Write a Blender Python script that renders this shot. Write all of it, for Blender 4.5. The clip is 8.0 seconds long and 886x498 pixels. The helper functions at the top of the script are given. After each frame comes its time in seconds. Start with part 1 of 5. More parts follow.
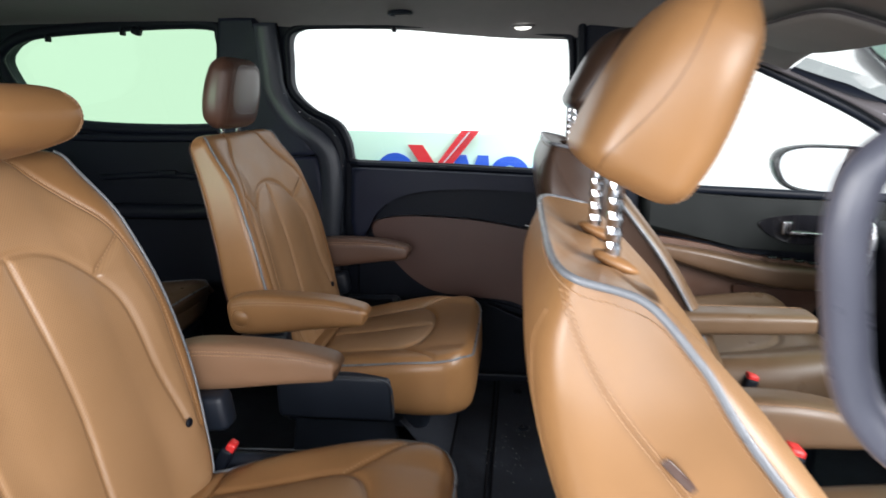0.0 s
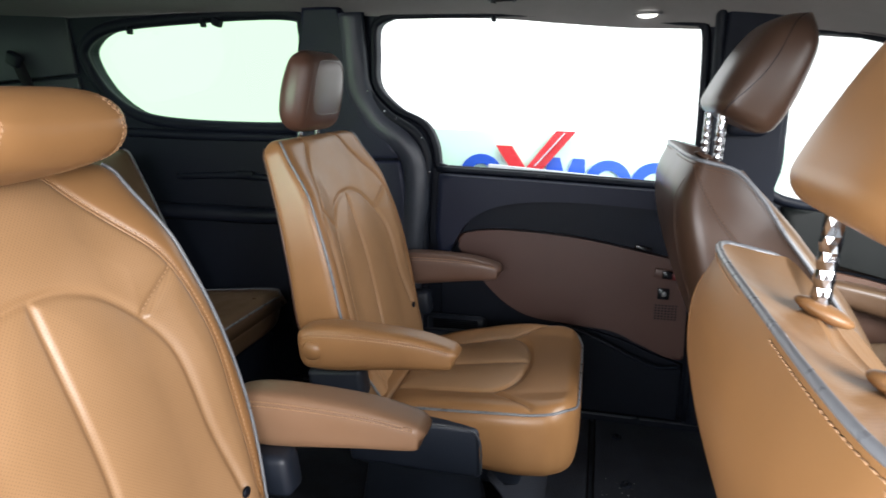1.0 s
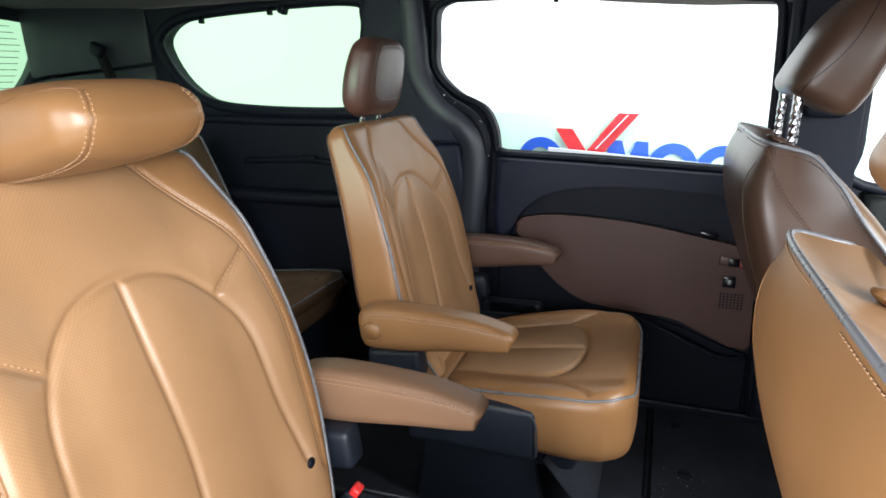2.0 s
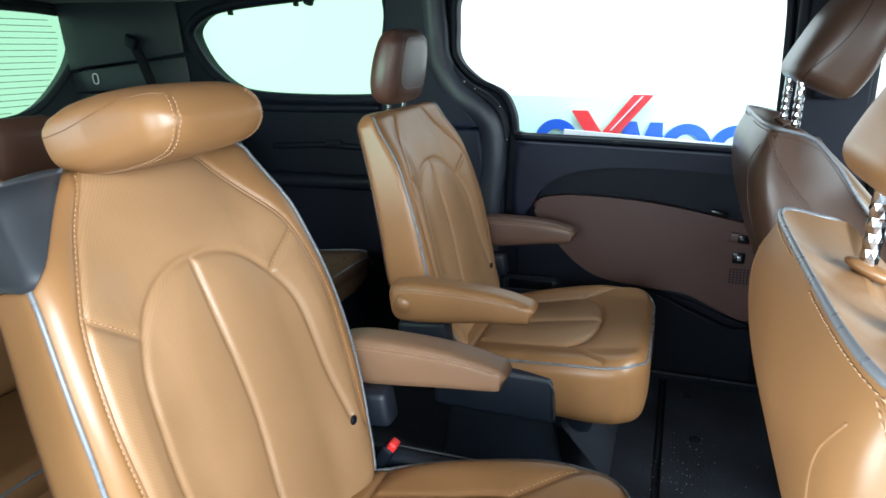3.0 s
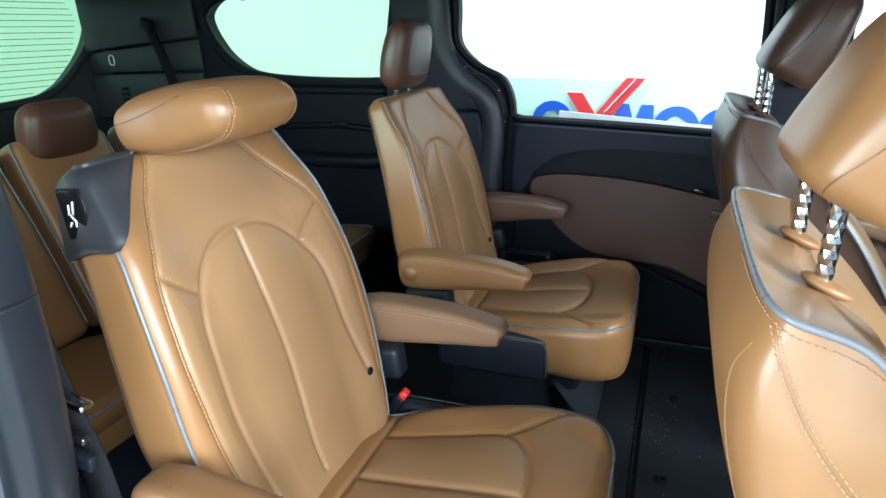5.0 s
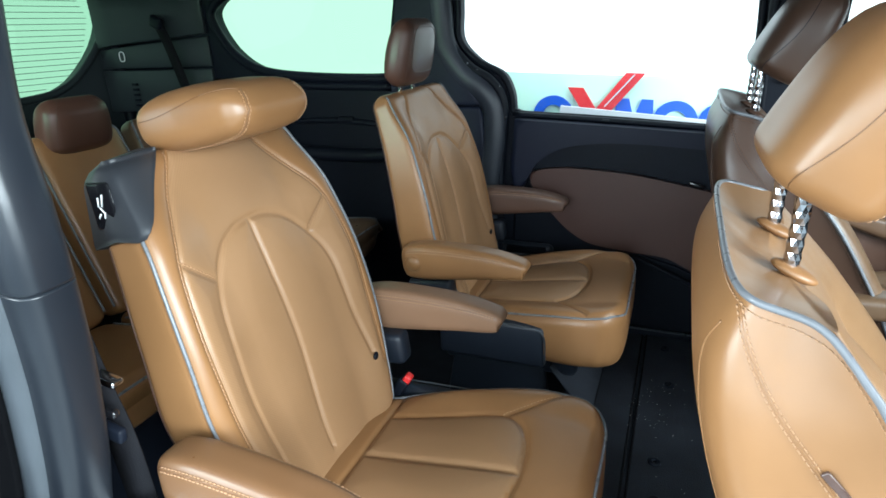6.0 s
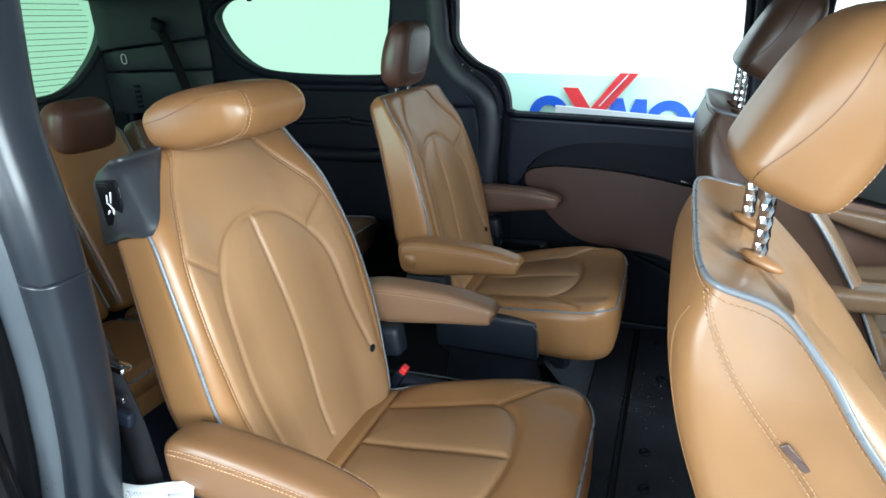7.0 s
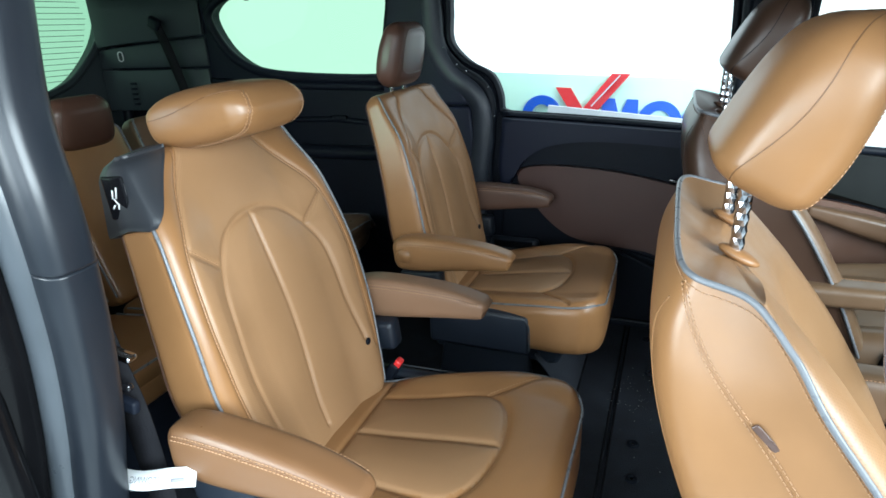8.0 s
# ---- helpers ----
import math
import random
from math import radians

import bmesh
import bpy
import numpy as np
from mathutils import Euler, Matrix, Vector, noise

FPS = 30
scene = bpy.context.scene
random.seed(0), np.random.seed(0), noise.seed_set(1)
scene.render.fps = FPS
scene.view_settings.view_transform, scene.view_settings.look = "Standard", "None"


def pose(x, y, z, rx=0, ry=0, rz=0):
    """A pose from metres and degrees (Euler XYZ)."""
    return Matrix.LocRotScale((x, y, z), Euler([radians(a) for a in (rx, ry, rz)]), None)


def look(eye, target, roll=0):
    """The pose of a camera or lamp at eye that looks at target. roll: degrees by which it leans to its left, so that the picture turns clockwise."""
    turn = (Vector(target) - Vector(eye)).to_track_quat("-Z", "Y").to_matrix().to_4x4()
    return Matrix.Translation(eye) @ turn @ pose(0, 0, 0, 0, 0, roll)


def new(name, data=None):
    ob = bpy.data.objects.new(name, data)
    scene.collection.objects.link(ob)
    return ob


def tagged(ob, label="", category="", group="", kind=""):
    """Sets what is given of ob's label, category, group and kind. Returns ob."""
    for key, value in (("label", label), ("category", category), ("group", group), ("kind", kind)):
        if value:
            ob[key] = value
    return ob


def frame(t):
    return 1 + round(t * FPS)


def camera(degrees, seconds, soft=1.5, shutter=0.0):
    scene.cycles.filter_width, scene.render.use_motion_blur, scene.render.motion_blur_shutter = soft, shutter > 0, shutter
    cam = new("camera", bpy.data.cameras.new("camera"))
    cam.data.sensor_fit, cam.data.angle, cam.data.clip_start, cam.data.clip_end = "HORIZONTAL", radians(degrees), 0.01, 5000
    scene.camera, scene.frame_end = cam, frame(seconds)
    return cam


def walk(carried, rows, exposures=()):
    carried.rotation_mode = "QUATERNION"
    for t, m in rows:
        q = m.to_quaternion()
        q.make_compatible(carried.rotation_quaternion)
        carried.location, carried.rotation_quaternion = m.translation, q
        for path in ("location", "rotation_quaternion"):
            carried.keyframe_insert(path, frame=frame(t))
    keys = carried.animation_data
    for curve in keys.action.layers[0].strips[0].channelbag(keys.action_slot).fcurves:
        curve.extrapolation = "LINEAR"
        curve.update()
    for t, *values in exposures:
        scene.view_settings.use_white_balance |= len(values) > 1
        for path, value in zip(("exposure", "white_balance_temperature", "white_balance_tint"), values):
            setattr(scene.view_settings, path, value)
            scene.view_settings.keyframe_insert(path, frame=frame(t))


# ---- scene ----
cam = camera(74.2, 8.0, soft=1.6, shutter=0.5)
PATH = [
    (0, (0.696, -1.117, 1.014), (0.443, 0.805, 0.522), -1.1),
    (0.5, (0.623, -0.967, 1.03), (0.271, 0.937, 0.526), -0.4),
    (1, (0.595, -0.894, 1.034), (0.103, 0.976, 0.522), -0.6),
    (1.5, (0.592, -0.886, 1.034), (-0.013, 0.944, 0.5), -0.9),
    (3, (0.607, -1.001, 1.064), (-0.107, 0.76, 0.44), -2.4),
    (3.5, (0.613, -1.042, 1.074), (-0.092, 0.716, 0.431), -2.0),
    (4, (0.619, -1.077, 1.082), (-0.077, 0.68, 0.429), -1.9),
    (4.5, (0.629, -1.106, 1.089), (-0.065, 0.644, 0.415), -2.0),
    (6, (0.664, -1.187, 1.113), (-0.04, 0.543, 0.399), -2.2),
    (6.5, (0.679, -1.206, 1.116), (-0.028, 0.523, 0.402), -2.5),
    (7, (0.692, -1.224, 1.119), (-0.012, 0.507, 0.405), -2.4),
    (7.5, (0.7, -1.238, 1.121), (0.01, 0.496, 0.401), -2.1),
    (8, (0.705, -1.257, 1.126), (0.021, 0.48, 0.407), -2.0),
]
walk(cam, [(t, look(eye, target, roll)) for t, eye, target, roll in PATH],
     exposures=[(0.0, -0.03, 6280, 11), (0.5, 0.15, 6230, 10), (1.0, 0.40, 6330, 11), (1.5, 0.43, 6360, 12), (3.0, 0.44, 5680, 0), (4.0, 0.44, 5600, -2), (4.5, 0.36, 5600, -2), (6.0, 0.20, 5560, -2), (8.0, 0.08, 5560, -2)])

# ---- world and light ----
world = bpy.data.worlds.new("booth_light")
scene.world = world
world.use_nodes = True
wbg = world.node_tree.nodes["Background"]
wbg.inputs[0].default_value = (0.88, 0.97, 1.0, 1)
wbg.inputs[1].default_value = 1.25


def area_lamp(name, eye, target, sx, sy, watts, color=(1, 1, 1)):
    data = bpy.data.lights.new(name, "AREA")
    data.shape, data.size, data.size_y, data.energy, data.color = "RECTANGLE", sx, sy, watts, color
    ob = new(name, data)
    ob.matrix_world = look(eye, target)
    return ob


# Added fill lamps, all out of view, that brighten the seats and the sign.
area_lamp("fill_lamp_door_side", (0.2, -3.0, 1.40), (0.4, 0.3, 0.4), 2.8, 0.9, 72, (1, 0.99, 0.99))
area_lamp("fill_lamp_rear", (-1.3, -1.9, 1.30), (0.72, -0.45, 0.65), 1.4, 0.9, 80, (1, 0.97, 0.94))
area_lamp("fill_lamp_front", (3.3, -2.00, 1.85), (0.0, -0.35, 0.70), 3.0, 1.6, 462, (1, 0.985, 0.965))
area_lamp("fill_lamp_far_side", (0.3, 1.25, 2.3), (0.3, 1.9, 0.7), 3.0, 0.4, 40, (0.95, 1, 0.97))


# ---- materials ----
def material(name, color, rough=0.5, metal=0.0, var=0.12, scale=30.0, bump=0.1, bscale=400.0, bdist=0.0006, spec=0.5, coat=0.0, rvar=0.1):
    m = bpy.data.materials.new(name)
    m.use_nodes = True
    nt = m.node_tree
    n, l = nt.nodes, nt.links
    b = n["Principled BSDF"]
    b.inputs["Metallic"].default_value = metal
    b.inputs["Specular IOR Level"].default_value = spec
    b.inputs["Coat Weight"].default_value = coat
    tc = n.new("ShaderNodeTexCoord")
    nz = n.new("ShaderNodeTexNoise")
    nz.inputs["Scale"].default_value, nz.inputs["Detail"].default_value = scale, 6
    l.new(tc.outputs["Object"], nz.inputs["Vector"])
    big = n.new("ShaderNodeTexNoise")
    big.inputs["Scale"].default_value, big.inputs["Detail"].default_value = scale * 0.17, 3
    l.new(tc.outputs["Object"], big.inputs["Vector"])
    add = n.new("ShaderNodeMath")
    add.operation = "ADD"
    l.new(nz.outputs["Fac"], add.inputs[0])
    l.new(big.outputs["Fac"], add.inputs[1])
    ramp = n.new("ShaderNodeMapRange")
    ramp.inputs[1].default_value, ramp.inputs[2].default_value = 0.6, 1.4
    ramp.inputs[3].default_value, ramp.inputs[4].default_value = 1 - var, 1 + var
    l.new(add.outputs[0], ramp.inputs[0])
    mul = n.new("ShaderNodeVectorMath")
    mul.operation = "SCALE"
    mul.inputs[0].default_value = color
    l.new(ramp.outputs[0], mul.inputs["Scale"])
    l.new(mul.outputs[0], b.inputs["Base Color"])
    rr = n.new("ShaderNodeMapRange")
    rr.inputs[1].default_value, rr.inputs[2].default_value = 0.3, 0.7
    rr.inputs[3].default_value, rr.inputs[4].default_value = max(0.02, rough - rvar), min(1, rough + rvar)
    l.new(nz.outputs["Fac"], rr.inputs[0])
    l.new(rr.outputs[0], b.inputs["Roughness"])
    if bump:
        v = n.new("ShaderNodeTexVoronoi")
        v.inputs["Scale"].default_value = bscale
        l.new(tc.outputs["Object"], v.inputs["Vector"])
        bp = n.new("ShaderNodeBump")
        bp.inputs["Strength"].default_value, bp.inputs["Distance"].default_value = bump, bdist
        l.new(v.outputs["Distance"], bp.inputs["Height"])
        l.new(bp.outputs["Normal"], b.inputs["Normal"])
    return m


def glass(name, tint, gloss=0.06):
    m = bpy.data.materials.new(name)
    m.use_nodes = True
    nt = m.node_tree
    n, l = nt.nodes, nt.links
    n.remove(n["Principled BSDF"])
    out = n["Material Output"]
    tr, gl, mx, fr = n.new("ShaderNodeBsdfTransparent"), n.new("ShaderNodeBsdfGlossy"), n.new("ShaderNodeMixShader"), n.new("ShaderNodeFresnel")
    tr.inputs[0].default_value = (*tint, 1)
    gl.inputs[0].default_value, gl.inputs["Roughness"].default_value = (1, 1, 1, 1), 0.02
    l.new(fr.outputs[0], mx.inputs[0])
    l.new(tr.outputs[0], mx.inputs[1])
    l.new(gl.outputs[0], mx.inputs[2])
    l.new(mx.outputs[0], out.inputs[0])
    return m


def glow(name, color, strength):
    m = bpy.data.materials.new(name)
    m.use_nodes = True
    nt = m.node_tree
    n, l = nt.nodes, nt.links
    n.remove(n["Principled BSDF"])
    e = n.new("ShaderNodeEmission")
    e.inputs[0].default_value, e.inputs[1].default_value = (*color, 1), strength
    l.new(e.outputs[0], n["Material Output"].inputs[0])
    return m


LEATHER = material("tan_leather", (0.248, 0.126, 0.050), 0.36, var=0.13, scale=11, bump=0.035, bscale=520, bdist=0.0007, spec=0.5, rvar=0.03)
# Headrest tan darkened to brown, standing for leather in shade.
LEATHER_DARK = material("dark_shade_leather", (0.074, 0.036, 0.024), 0.36, var=0.10, scale=14, bump=0.04, bscale=520, bdist=0.0007, rvar=0.02)
LEATHER_FINE = material("tan_armrest_vinyl", (0.215, 0.122, 0.070), 0.46, var=0.06, scale=20, bump=0.15, bscale=700, bdist=0.0005)
# Tan darkened to offset the lamplight on the near outer armrest.
ARM_SHADED = material("shaded_tan_armrest_leather", (0.15, 0.075, 0.033), 0.36, var=0.08, scale=16, bump=0.03, bscale=600, bdist=0.0005)
# Tan leather with shade in its colour, for front and far rear seats.
TAN_HALF_SHADE = material("half_shade_tan_leather", (0.120, 0.073, 0.041), 0.36, var=0.10, scale=14, bump=0.03, bscale=600, bdist=0.0005)
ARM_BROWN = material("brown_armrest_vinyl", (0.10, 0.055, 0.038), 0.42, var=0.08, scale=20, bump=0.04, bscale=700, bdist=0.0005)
DOOR_VINYL = material("brown_door_vinyl", (0.066, 0.031, 0.0235), 0.46, var=0.10, scale=12, bump=0.2, bscale=600, bdist=0.0006)
PIPING = material("grey_piping", (0.150, 0.157, 0.172), 0.32, var=0.06, scale=60, bump=0.0)
THREAD_DARK = material("brown_thread", (0.11, 0.06, 0.035), 0.7, var=0.1, scale=80, bump=0.0)
THREAD = material("tan_thread", (0.37, 0.215, 0.115), 0.7, var=0.1, scale=80, bump=0.0)
BLACK = material("black_trim_plastic", (0.0050, 0.0068, 0.0118), 0.5, var=0.2, scale=18, bump=0.25, bscale=900, bdist=0.0004, spec=0.16, rvar=0.04)
BLACK_SOFT = material("charcoal_trim", (0.0058, 0.0078, 0.0138), 0.5, var=0.15, scale=15, bump=0.25, bscale=800, bdist=0.0004, spec=0.16, rvar=0.04)
NAVY_PANEL = material("charcoal_door_panel", (0.0088, 0.0114, 0.0250), 0.5, var=0.12, scale=12, bump=0.2, bscale=800, bdist=0.0004, spec=0.22, rvar=0.04)
PILLAR = material("grey_pillar_plastic", (0.0100, 0.0122, 0.0168), 0.34, var=0.12, scale=9, bump=0.12, bscale=800, bdist=0.0004, spec=0.42, rvar=0.03)
CAP = material("charcoal_corner_cap", (0.024, 0.026, 0.031), 0.40, var=0.08, scale=12, bump=0.1, bscale=800, bdist=0.0004, spec=0.5, rvar=0.03)
# Lighter and greener than the other trim: window light put into the colour.
REAR_TRIM_LIT = material("window_lit_rear_trim", (0.026, 0.034, 0.037), 0.42, var=0.15, scale=12, bump=0.15, bscale=800, bdist=0.0004, spec=0.4, rvar=0.04)
# Paler than the pillar panels: the edge highlight is in the colour.
PILLAR_FAR_LIT = material("lit_pillar_edge", (0.026, 0.031, 0.042), 0.42, var=0.10, scale=9, bump=0.12, bscale=800, bdist=0.0004, spec=0.5, rvar=0.03)
JAMB_PAINT = material("black_jamb_paint", (0.003, 0.003, 0.0035), 0.16, var=0.3, scale=14, bump=0.0, spec=0.12, rvar=0.06)
FRONT_PANEL = material("black_front_door_panel", (0.0045, 0.0062, 0.0062), 0.42, var=0.15, scale=12, bump=0.1, bscale=800, bdist=0.0004, spec=0.26, rvar=0.04)
ARM_DOOR = material("brown_tan_door_vinyl", (0.105, 0.062, 0.036), 0.40, var=0.08, scale=20, bump=0.04, bscale=700, bdist=0.0005)
HANDLE_GREY = material("dark_grey_handle", (0.060, 0.061, 0.082), 0.34, var=0.12, scale=20, bump=0.1, bscale=700, bdist=0.0004)
BLACK_GLOSS = material("gloss_black_paint", (0.008, 0.008, 0.010), 0.12, var=0.1, scale=8, bump=0.0, coat=0.6, rvar=0.04)
RUBBER = material("grey_rubber_seal", (0.040, 0.046, 0.054), 0.36, var=0.2, scale=12, bump=0.12, bscale=500, bdist=0.0005)
CARPET = material("black_carpet", (0.024, 0.028, 0.038), 0.8, var=0.5, scale=60, bump=0.8, bscale=420, bdist=0.003, spec=0.25)
MAT = material("black_floor_mat", (0.022, 0.025, 0.034), 0.75, var=0.5, scale=45, bump=0.9, bscale=330, bdist=0.003, spec=0.25)
HEADLINER = material("grey_headliner", (0.21, 0.203, 0.20), 0.95, var=0.06, scale=30, bump=0.3, bscale=900, bdist=0.0006, spec=0.1)
PILLAR_TRIM = material("grey_front_pillar_fabric", (0.075, 0.070, 0.075), 0.9, var=0.08, scale=30, bump=0.3, bscale=900, bdist=0.0006, spec=0.1)
# Black plastic lifted towards blue, standing for fill light under the seats.
SEAT_BASE_LIT = material("fill_lit_black_plastic", (0.012, 0.016, 0.025), 0.44, var=0.15, scale=15, bump=0.2, bscale=800, bdist=0.0004, spec=0.4, rvar=0.04)
CHROME = material("chrome", (0.50, 0.50, 0.53), 0.14, metal=1.0, var=0.03, scale=20, bump=0.0, rvar=0.05)
SILVER = material("satin_silver", (0.55, 0.56, 0.58), 0.28, metal=0.9, var=0.05, scale=20, bump=0.0)
RED = material("red_button", (0.65, 0.03, 0.03), 0.35, var=0.05, bump=0.0)
LATCH_RED = material("dull_red_mark", (0.16, 0.02, 0.02), 0.45, var=0.1, bump=0.0)
BELT = material("black_belt_webbing", (0.008, 0.008, 0.010), 0.7, var=0.2, scale=50, bump=0.5, bscale=500, bdist=0.0008, spec=0.1)
WHITE_MARK = material("white_marking", (0.8, 0.8, 0.8), 0.6, var=0.03, bump=0.0)
TAG_BROWN = material("tag_brown", (0.085, 0.050, 0.040), 0.16, var=0.3, scale=90, bump=0.3, bscale=300, bdist=0.0006)
PAPER = material("white_tag_paper", (0.78, 0.79, 0.80), 0.6, var=0.05, scale=10, bump=0.0)
PRINT_GREY = material("grey_print", (0.25, 0.25, 0.27), 0.7, var=0.05, bump=0.0)
DUST = material("pale_dust", (0.45, 0.44, 0.42), 0.9, var=0.2, bump=0.0)
SIGN_BOARD = material("mint_sign_board", (0.62, 0.85, 0.72), 0.6, var=0.03, scale=2, bump=0.0)
SIGN_BLUE = material("blue_sign_shape", (0.02, 0.09, 0.55), 0.5, var=0.04, scale=6, bump=0.0)
SIGN_RED = material("red_sign_shape", (0.62, 0.02, 0.03), 0.5, var=0.04, scale=6, bump=0.0)
SIGN_RAIL = material("pale_ledge", (0.62, 0.62, 0.66), 0.5, var=0.04, scale=6, bump=0.0)
BOOTH_FLOOR = material("booth_floor_paint", (0.32, 0.33, 0.33), 0.5, var=0.08, scale=3, bump=0.0)
# Wall colours that emit, so the walls look overexposed without lamps on them.
BOOTH_WHITE_GLOW = glow("booth_white_glow", (0.95, 0.97, 0.96), 1.6)
BOOTH_MINT_GLOW = glow("booth_mint_glow", (0.86, 0.99, 0.90), 1.15)
LAMP_GLOW = glow("lit_lamp_lens", (1.0, 0.97, 0.9), 2.0)
GLASS_CLEAR = glass("clear_glass", (0.97, 0.99, 0.98))
GLASS_TINT = glass("green_tinted_glass", (0.44, 0.64, 0.44))
GLASS_MIRROR = material("mirror_glass", (0.9, 0.9, 0.92), 0.03, metal=1.0, var=0.0, bump=0.0, rvar=0.01)
PRINT = material("defroster_print", (0.30, 0.38, 0.33), 0.6, var=0.05, bump=0.0)


# ---- mesh helpers ----
def ss(a, b, x):
    t = np.clip((x - a) / (b - a), 0, 1)
    return t * t * (3 - 2 * t)


def smooth(me, on=True):
    me.polygons.foreach_set("use_smooth", [on] * len(me.polygons))
    me.update()
    return me


def obj(name, me, mat, parent=None, label="", flat=False):
    smooth(me, not flat)
    me.materials.append(mat)
    ob = new(name, me)
    if parent is not None:
        ob.parent = parent
    if label:
        ob["label"] = label
    return ob


def data(name, verts, faces):
    me = bpy.data.meshes.new(name)
    me.from_pydata([tuple(v) for v in verts], [], [tuple(f) for f in faces])
    return me


def part(name, bm, mat, parent=None, label="", flat=False):
    me = bpy.data.meshes.new(name)
    bmesh.ops.recalc_face_normals(bm, faces=bm.faces[:])
    bm.to_mesh(me)
    bm.free()
    return obj(name, me, mat, parent, label, flat)


def empty(name, label, category, group="", at=(0, 0, 0)):
    e = new(name)
    e.empty_display_size = 0.05
    e.location = at
    return tagged(e, label, category, group)


def rbox(sx, sy, sz, m=Matrix(), bevel=0.01, seg=3, taper=None, bm=None):
    """A rounded box of that size round the origin, moved by m. taper(v) may reshape each corner before it is rounded."""
    own = bmesh.new()
    bmesh.ops.create_cube(own, size=1.0)
    for v in own.verts:
        v.co = Vector((v.co.x * sx, v.co.y * sy, v.co.z * sz))
        if taper:
            v.co = taper(v.co.copy())
    if bevel:
        bmesh.ops.bevel(own, geom=own.edges[:], offset=bevel, segments=seg, profile=0.5, affect="EDGES")
    bmesh.ops.transform(own, matrix=m, verts=own.verts)
    if bm is None:
        return own
    me = bpy.data.meshes.new("join")
    own.to_mesh(me)
    own.free()
    bm.from_mesh(me)
    bpy.data.meshes.remove(me)
    return bm


def resample(pts, step):
    p = np.array(pts, float)
    d = np.r_[0, np.cumsum(np.linalg.norm(np.diff(p, axis=0), axis=1))]
    n = max(2, int(d[-1] / step) + 1)
    t = np.linspace(0, d[-1], n)
    return np.stack([np.interp(t, d, p[:, i]) for i in range(p.shape[1])], 1)


def spline(pts, k=8, closed=False):
    """A smooth line through the points (Catmull-Rom)."""
    p = np.array(pts, float)
    q = np.vstack([p[-1], p, p[0], p[1]]) if closed else np.vstack([2 * p[0] - p[1], p, 2 * p[-1] - p[-2]])
    out = []
    for i in range(1, len(q) - 2):
        a, b, c, d = q[i - 1], q[i], q[i + 1], q[i + 2]
        for t in np.linspace(0, 1, k, endpoint=False):
            out.append(0.5 * (2 * b + (c - a) * t + (2 * a - 5 * b + 4 * c - d) * t * t + (3 * b - a - 3 * c + d) * t ** 3))
    if not closed:
        out.append(q[-2])
    return np.array(out)


def sweep(path, prof, closed=False, up=(0, 0, 1)):
    """Vertices and faces of a profile (list of (a, b)) carried along a path; a runs along side = tangent x up, b along up."""
    p = np.array(path, float)
    n = len(p)
    t = np.roll(p, -1, 0) - np.roll(p, 1, 0) if closed else np.gradient(p, axis=0)
    t /= np.linalg.norm(t, axis=1)[:, None] + 1e-9
    up = np.broadcast_to(np.array(up, float), p.shape)
    side = np.cross(t, up)
    side /= np.linalg.norm(side, axis=1)[:, None] + 1e-9
    u2 = np.cross(side, t)
    pr = np.array(prof, float)
    k = len(pr)
    v = (p[:, None] + pr[None, :, 0, None] * side[:, None] + pr[None, :, 1, None] * u2[:, None]).reshape(-1, 3)
    f = []
    for i in range(n if closed else n - 1):
        j = (i + 1) % n
        for a in range(k):
            b = (a + 1) % k
            f.append((i * k + a, i * k + b, j * k + b, j * k + a))
    if not closed:
        f.append(tuple(range(k))[::-1])
        f.append(tuple((n - 1) * k + a for a in range(k)))
    return v, f


def circle(r, k=8, rb=None):
    rb = r if rb is None else rb
    return [(r * math.cos(2 * math.pi * a / k), rb * math.sin(2 * math.pi * a / k)) for a in range(k)]


def tube(path, r, k=8, closed=False, up=(0, 0, 1)):
    return sweep(path, circle(r, k), closed, up)


def joined(items):
    vs, fs, o = [], [], 0
    for v, f in items:
        vs.append(np.array(v, float))
        fs += [tuple(i + o for i in q) for q in f]
        o += len(v)
    return np.vstack(vs), fs


def dashes(path, normals, gap=0.0075, length=0.0045, r=0.0007):
    """Single stitches along a line that lies on a surface."""
    path, normals = np.asarray(path, float), np.asarray(normals, float)
    along = np.r_[0, np.cumsum(np.linalg.norm(np.diff(path, axis=0), axis=1))]
    at = np.arange(0, along[-1], gap)
    p = np.stack([np.interp(at, along, c) for c in np.hstack([path, normals]).T], 1)
    items = []
    for i in range(len(p) - 1):
        a, nn = p[i, :3], p[i, 3:]
        t = p[i + 1, :3] - a
        t /= np.linalg.norm(t) + 1e-9
        s = np.cross(t, nn)
        s /= np.linalg.norm(s) + 1e-9
        b = a + t * length
        v = [a - s * r, a + s * r, b + s * r, b - s * r, a + nn * r * 1.6 - s * r * .5, a + nn * r * 1.6 + s * r * .5, b + nn * r * 1.6 + s * r * .5, b + nn * r * 1.6 - s * r * .5]
        items.append((v, [(4, 5, 6, 7), (0, 1, 5, 4), (1, 2, 6, 5), (2, 3, 7, 6), (3, 0, 4, 7)]))
    return joined(items)


def table(rows, v):
    """Columns of a table of rows (v, ...), read smoothly at v."""
    r = np.array(rows, float)
    d = spline(r, 12)
    return [np.interp(v, d[:, 0], d[:, i]) for i in range(1, r.shape[1])]


def seg_dist(y, s, line):
    """Distance of points (y, s) from a line of points."""
    best = np.full(np.shape(y), 9.0)
    for (a0, a1), (b0, b1) in zip(line[:-1], line[1:]):
        dy, ds = b0 - a0, b1 - a1
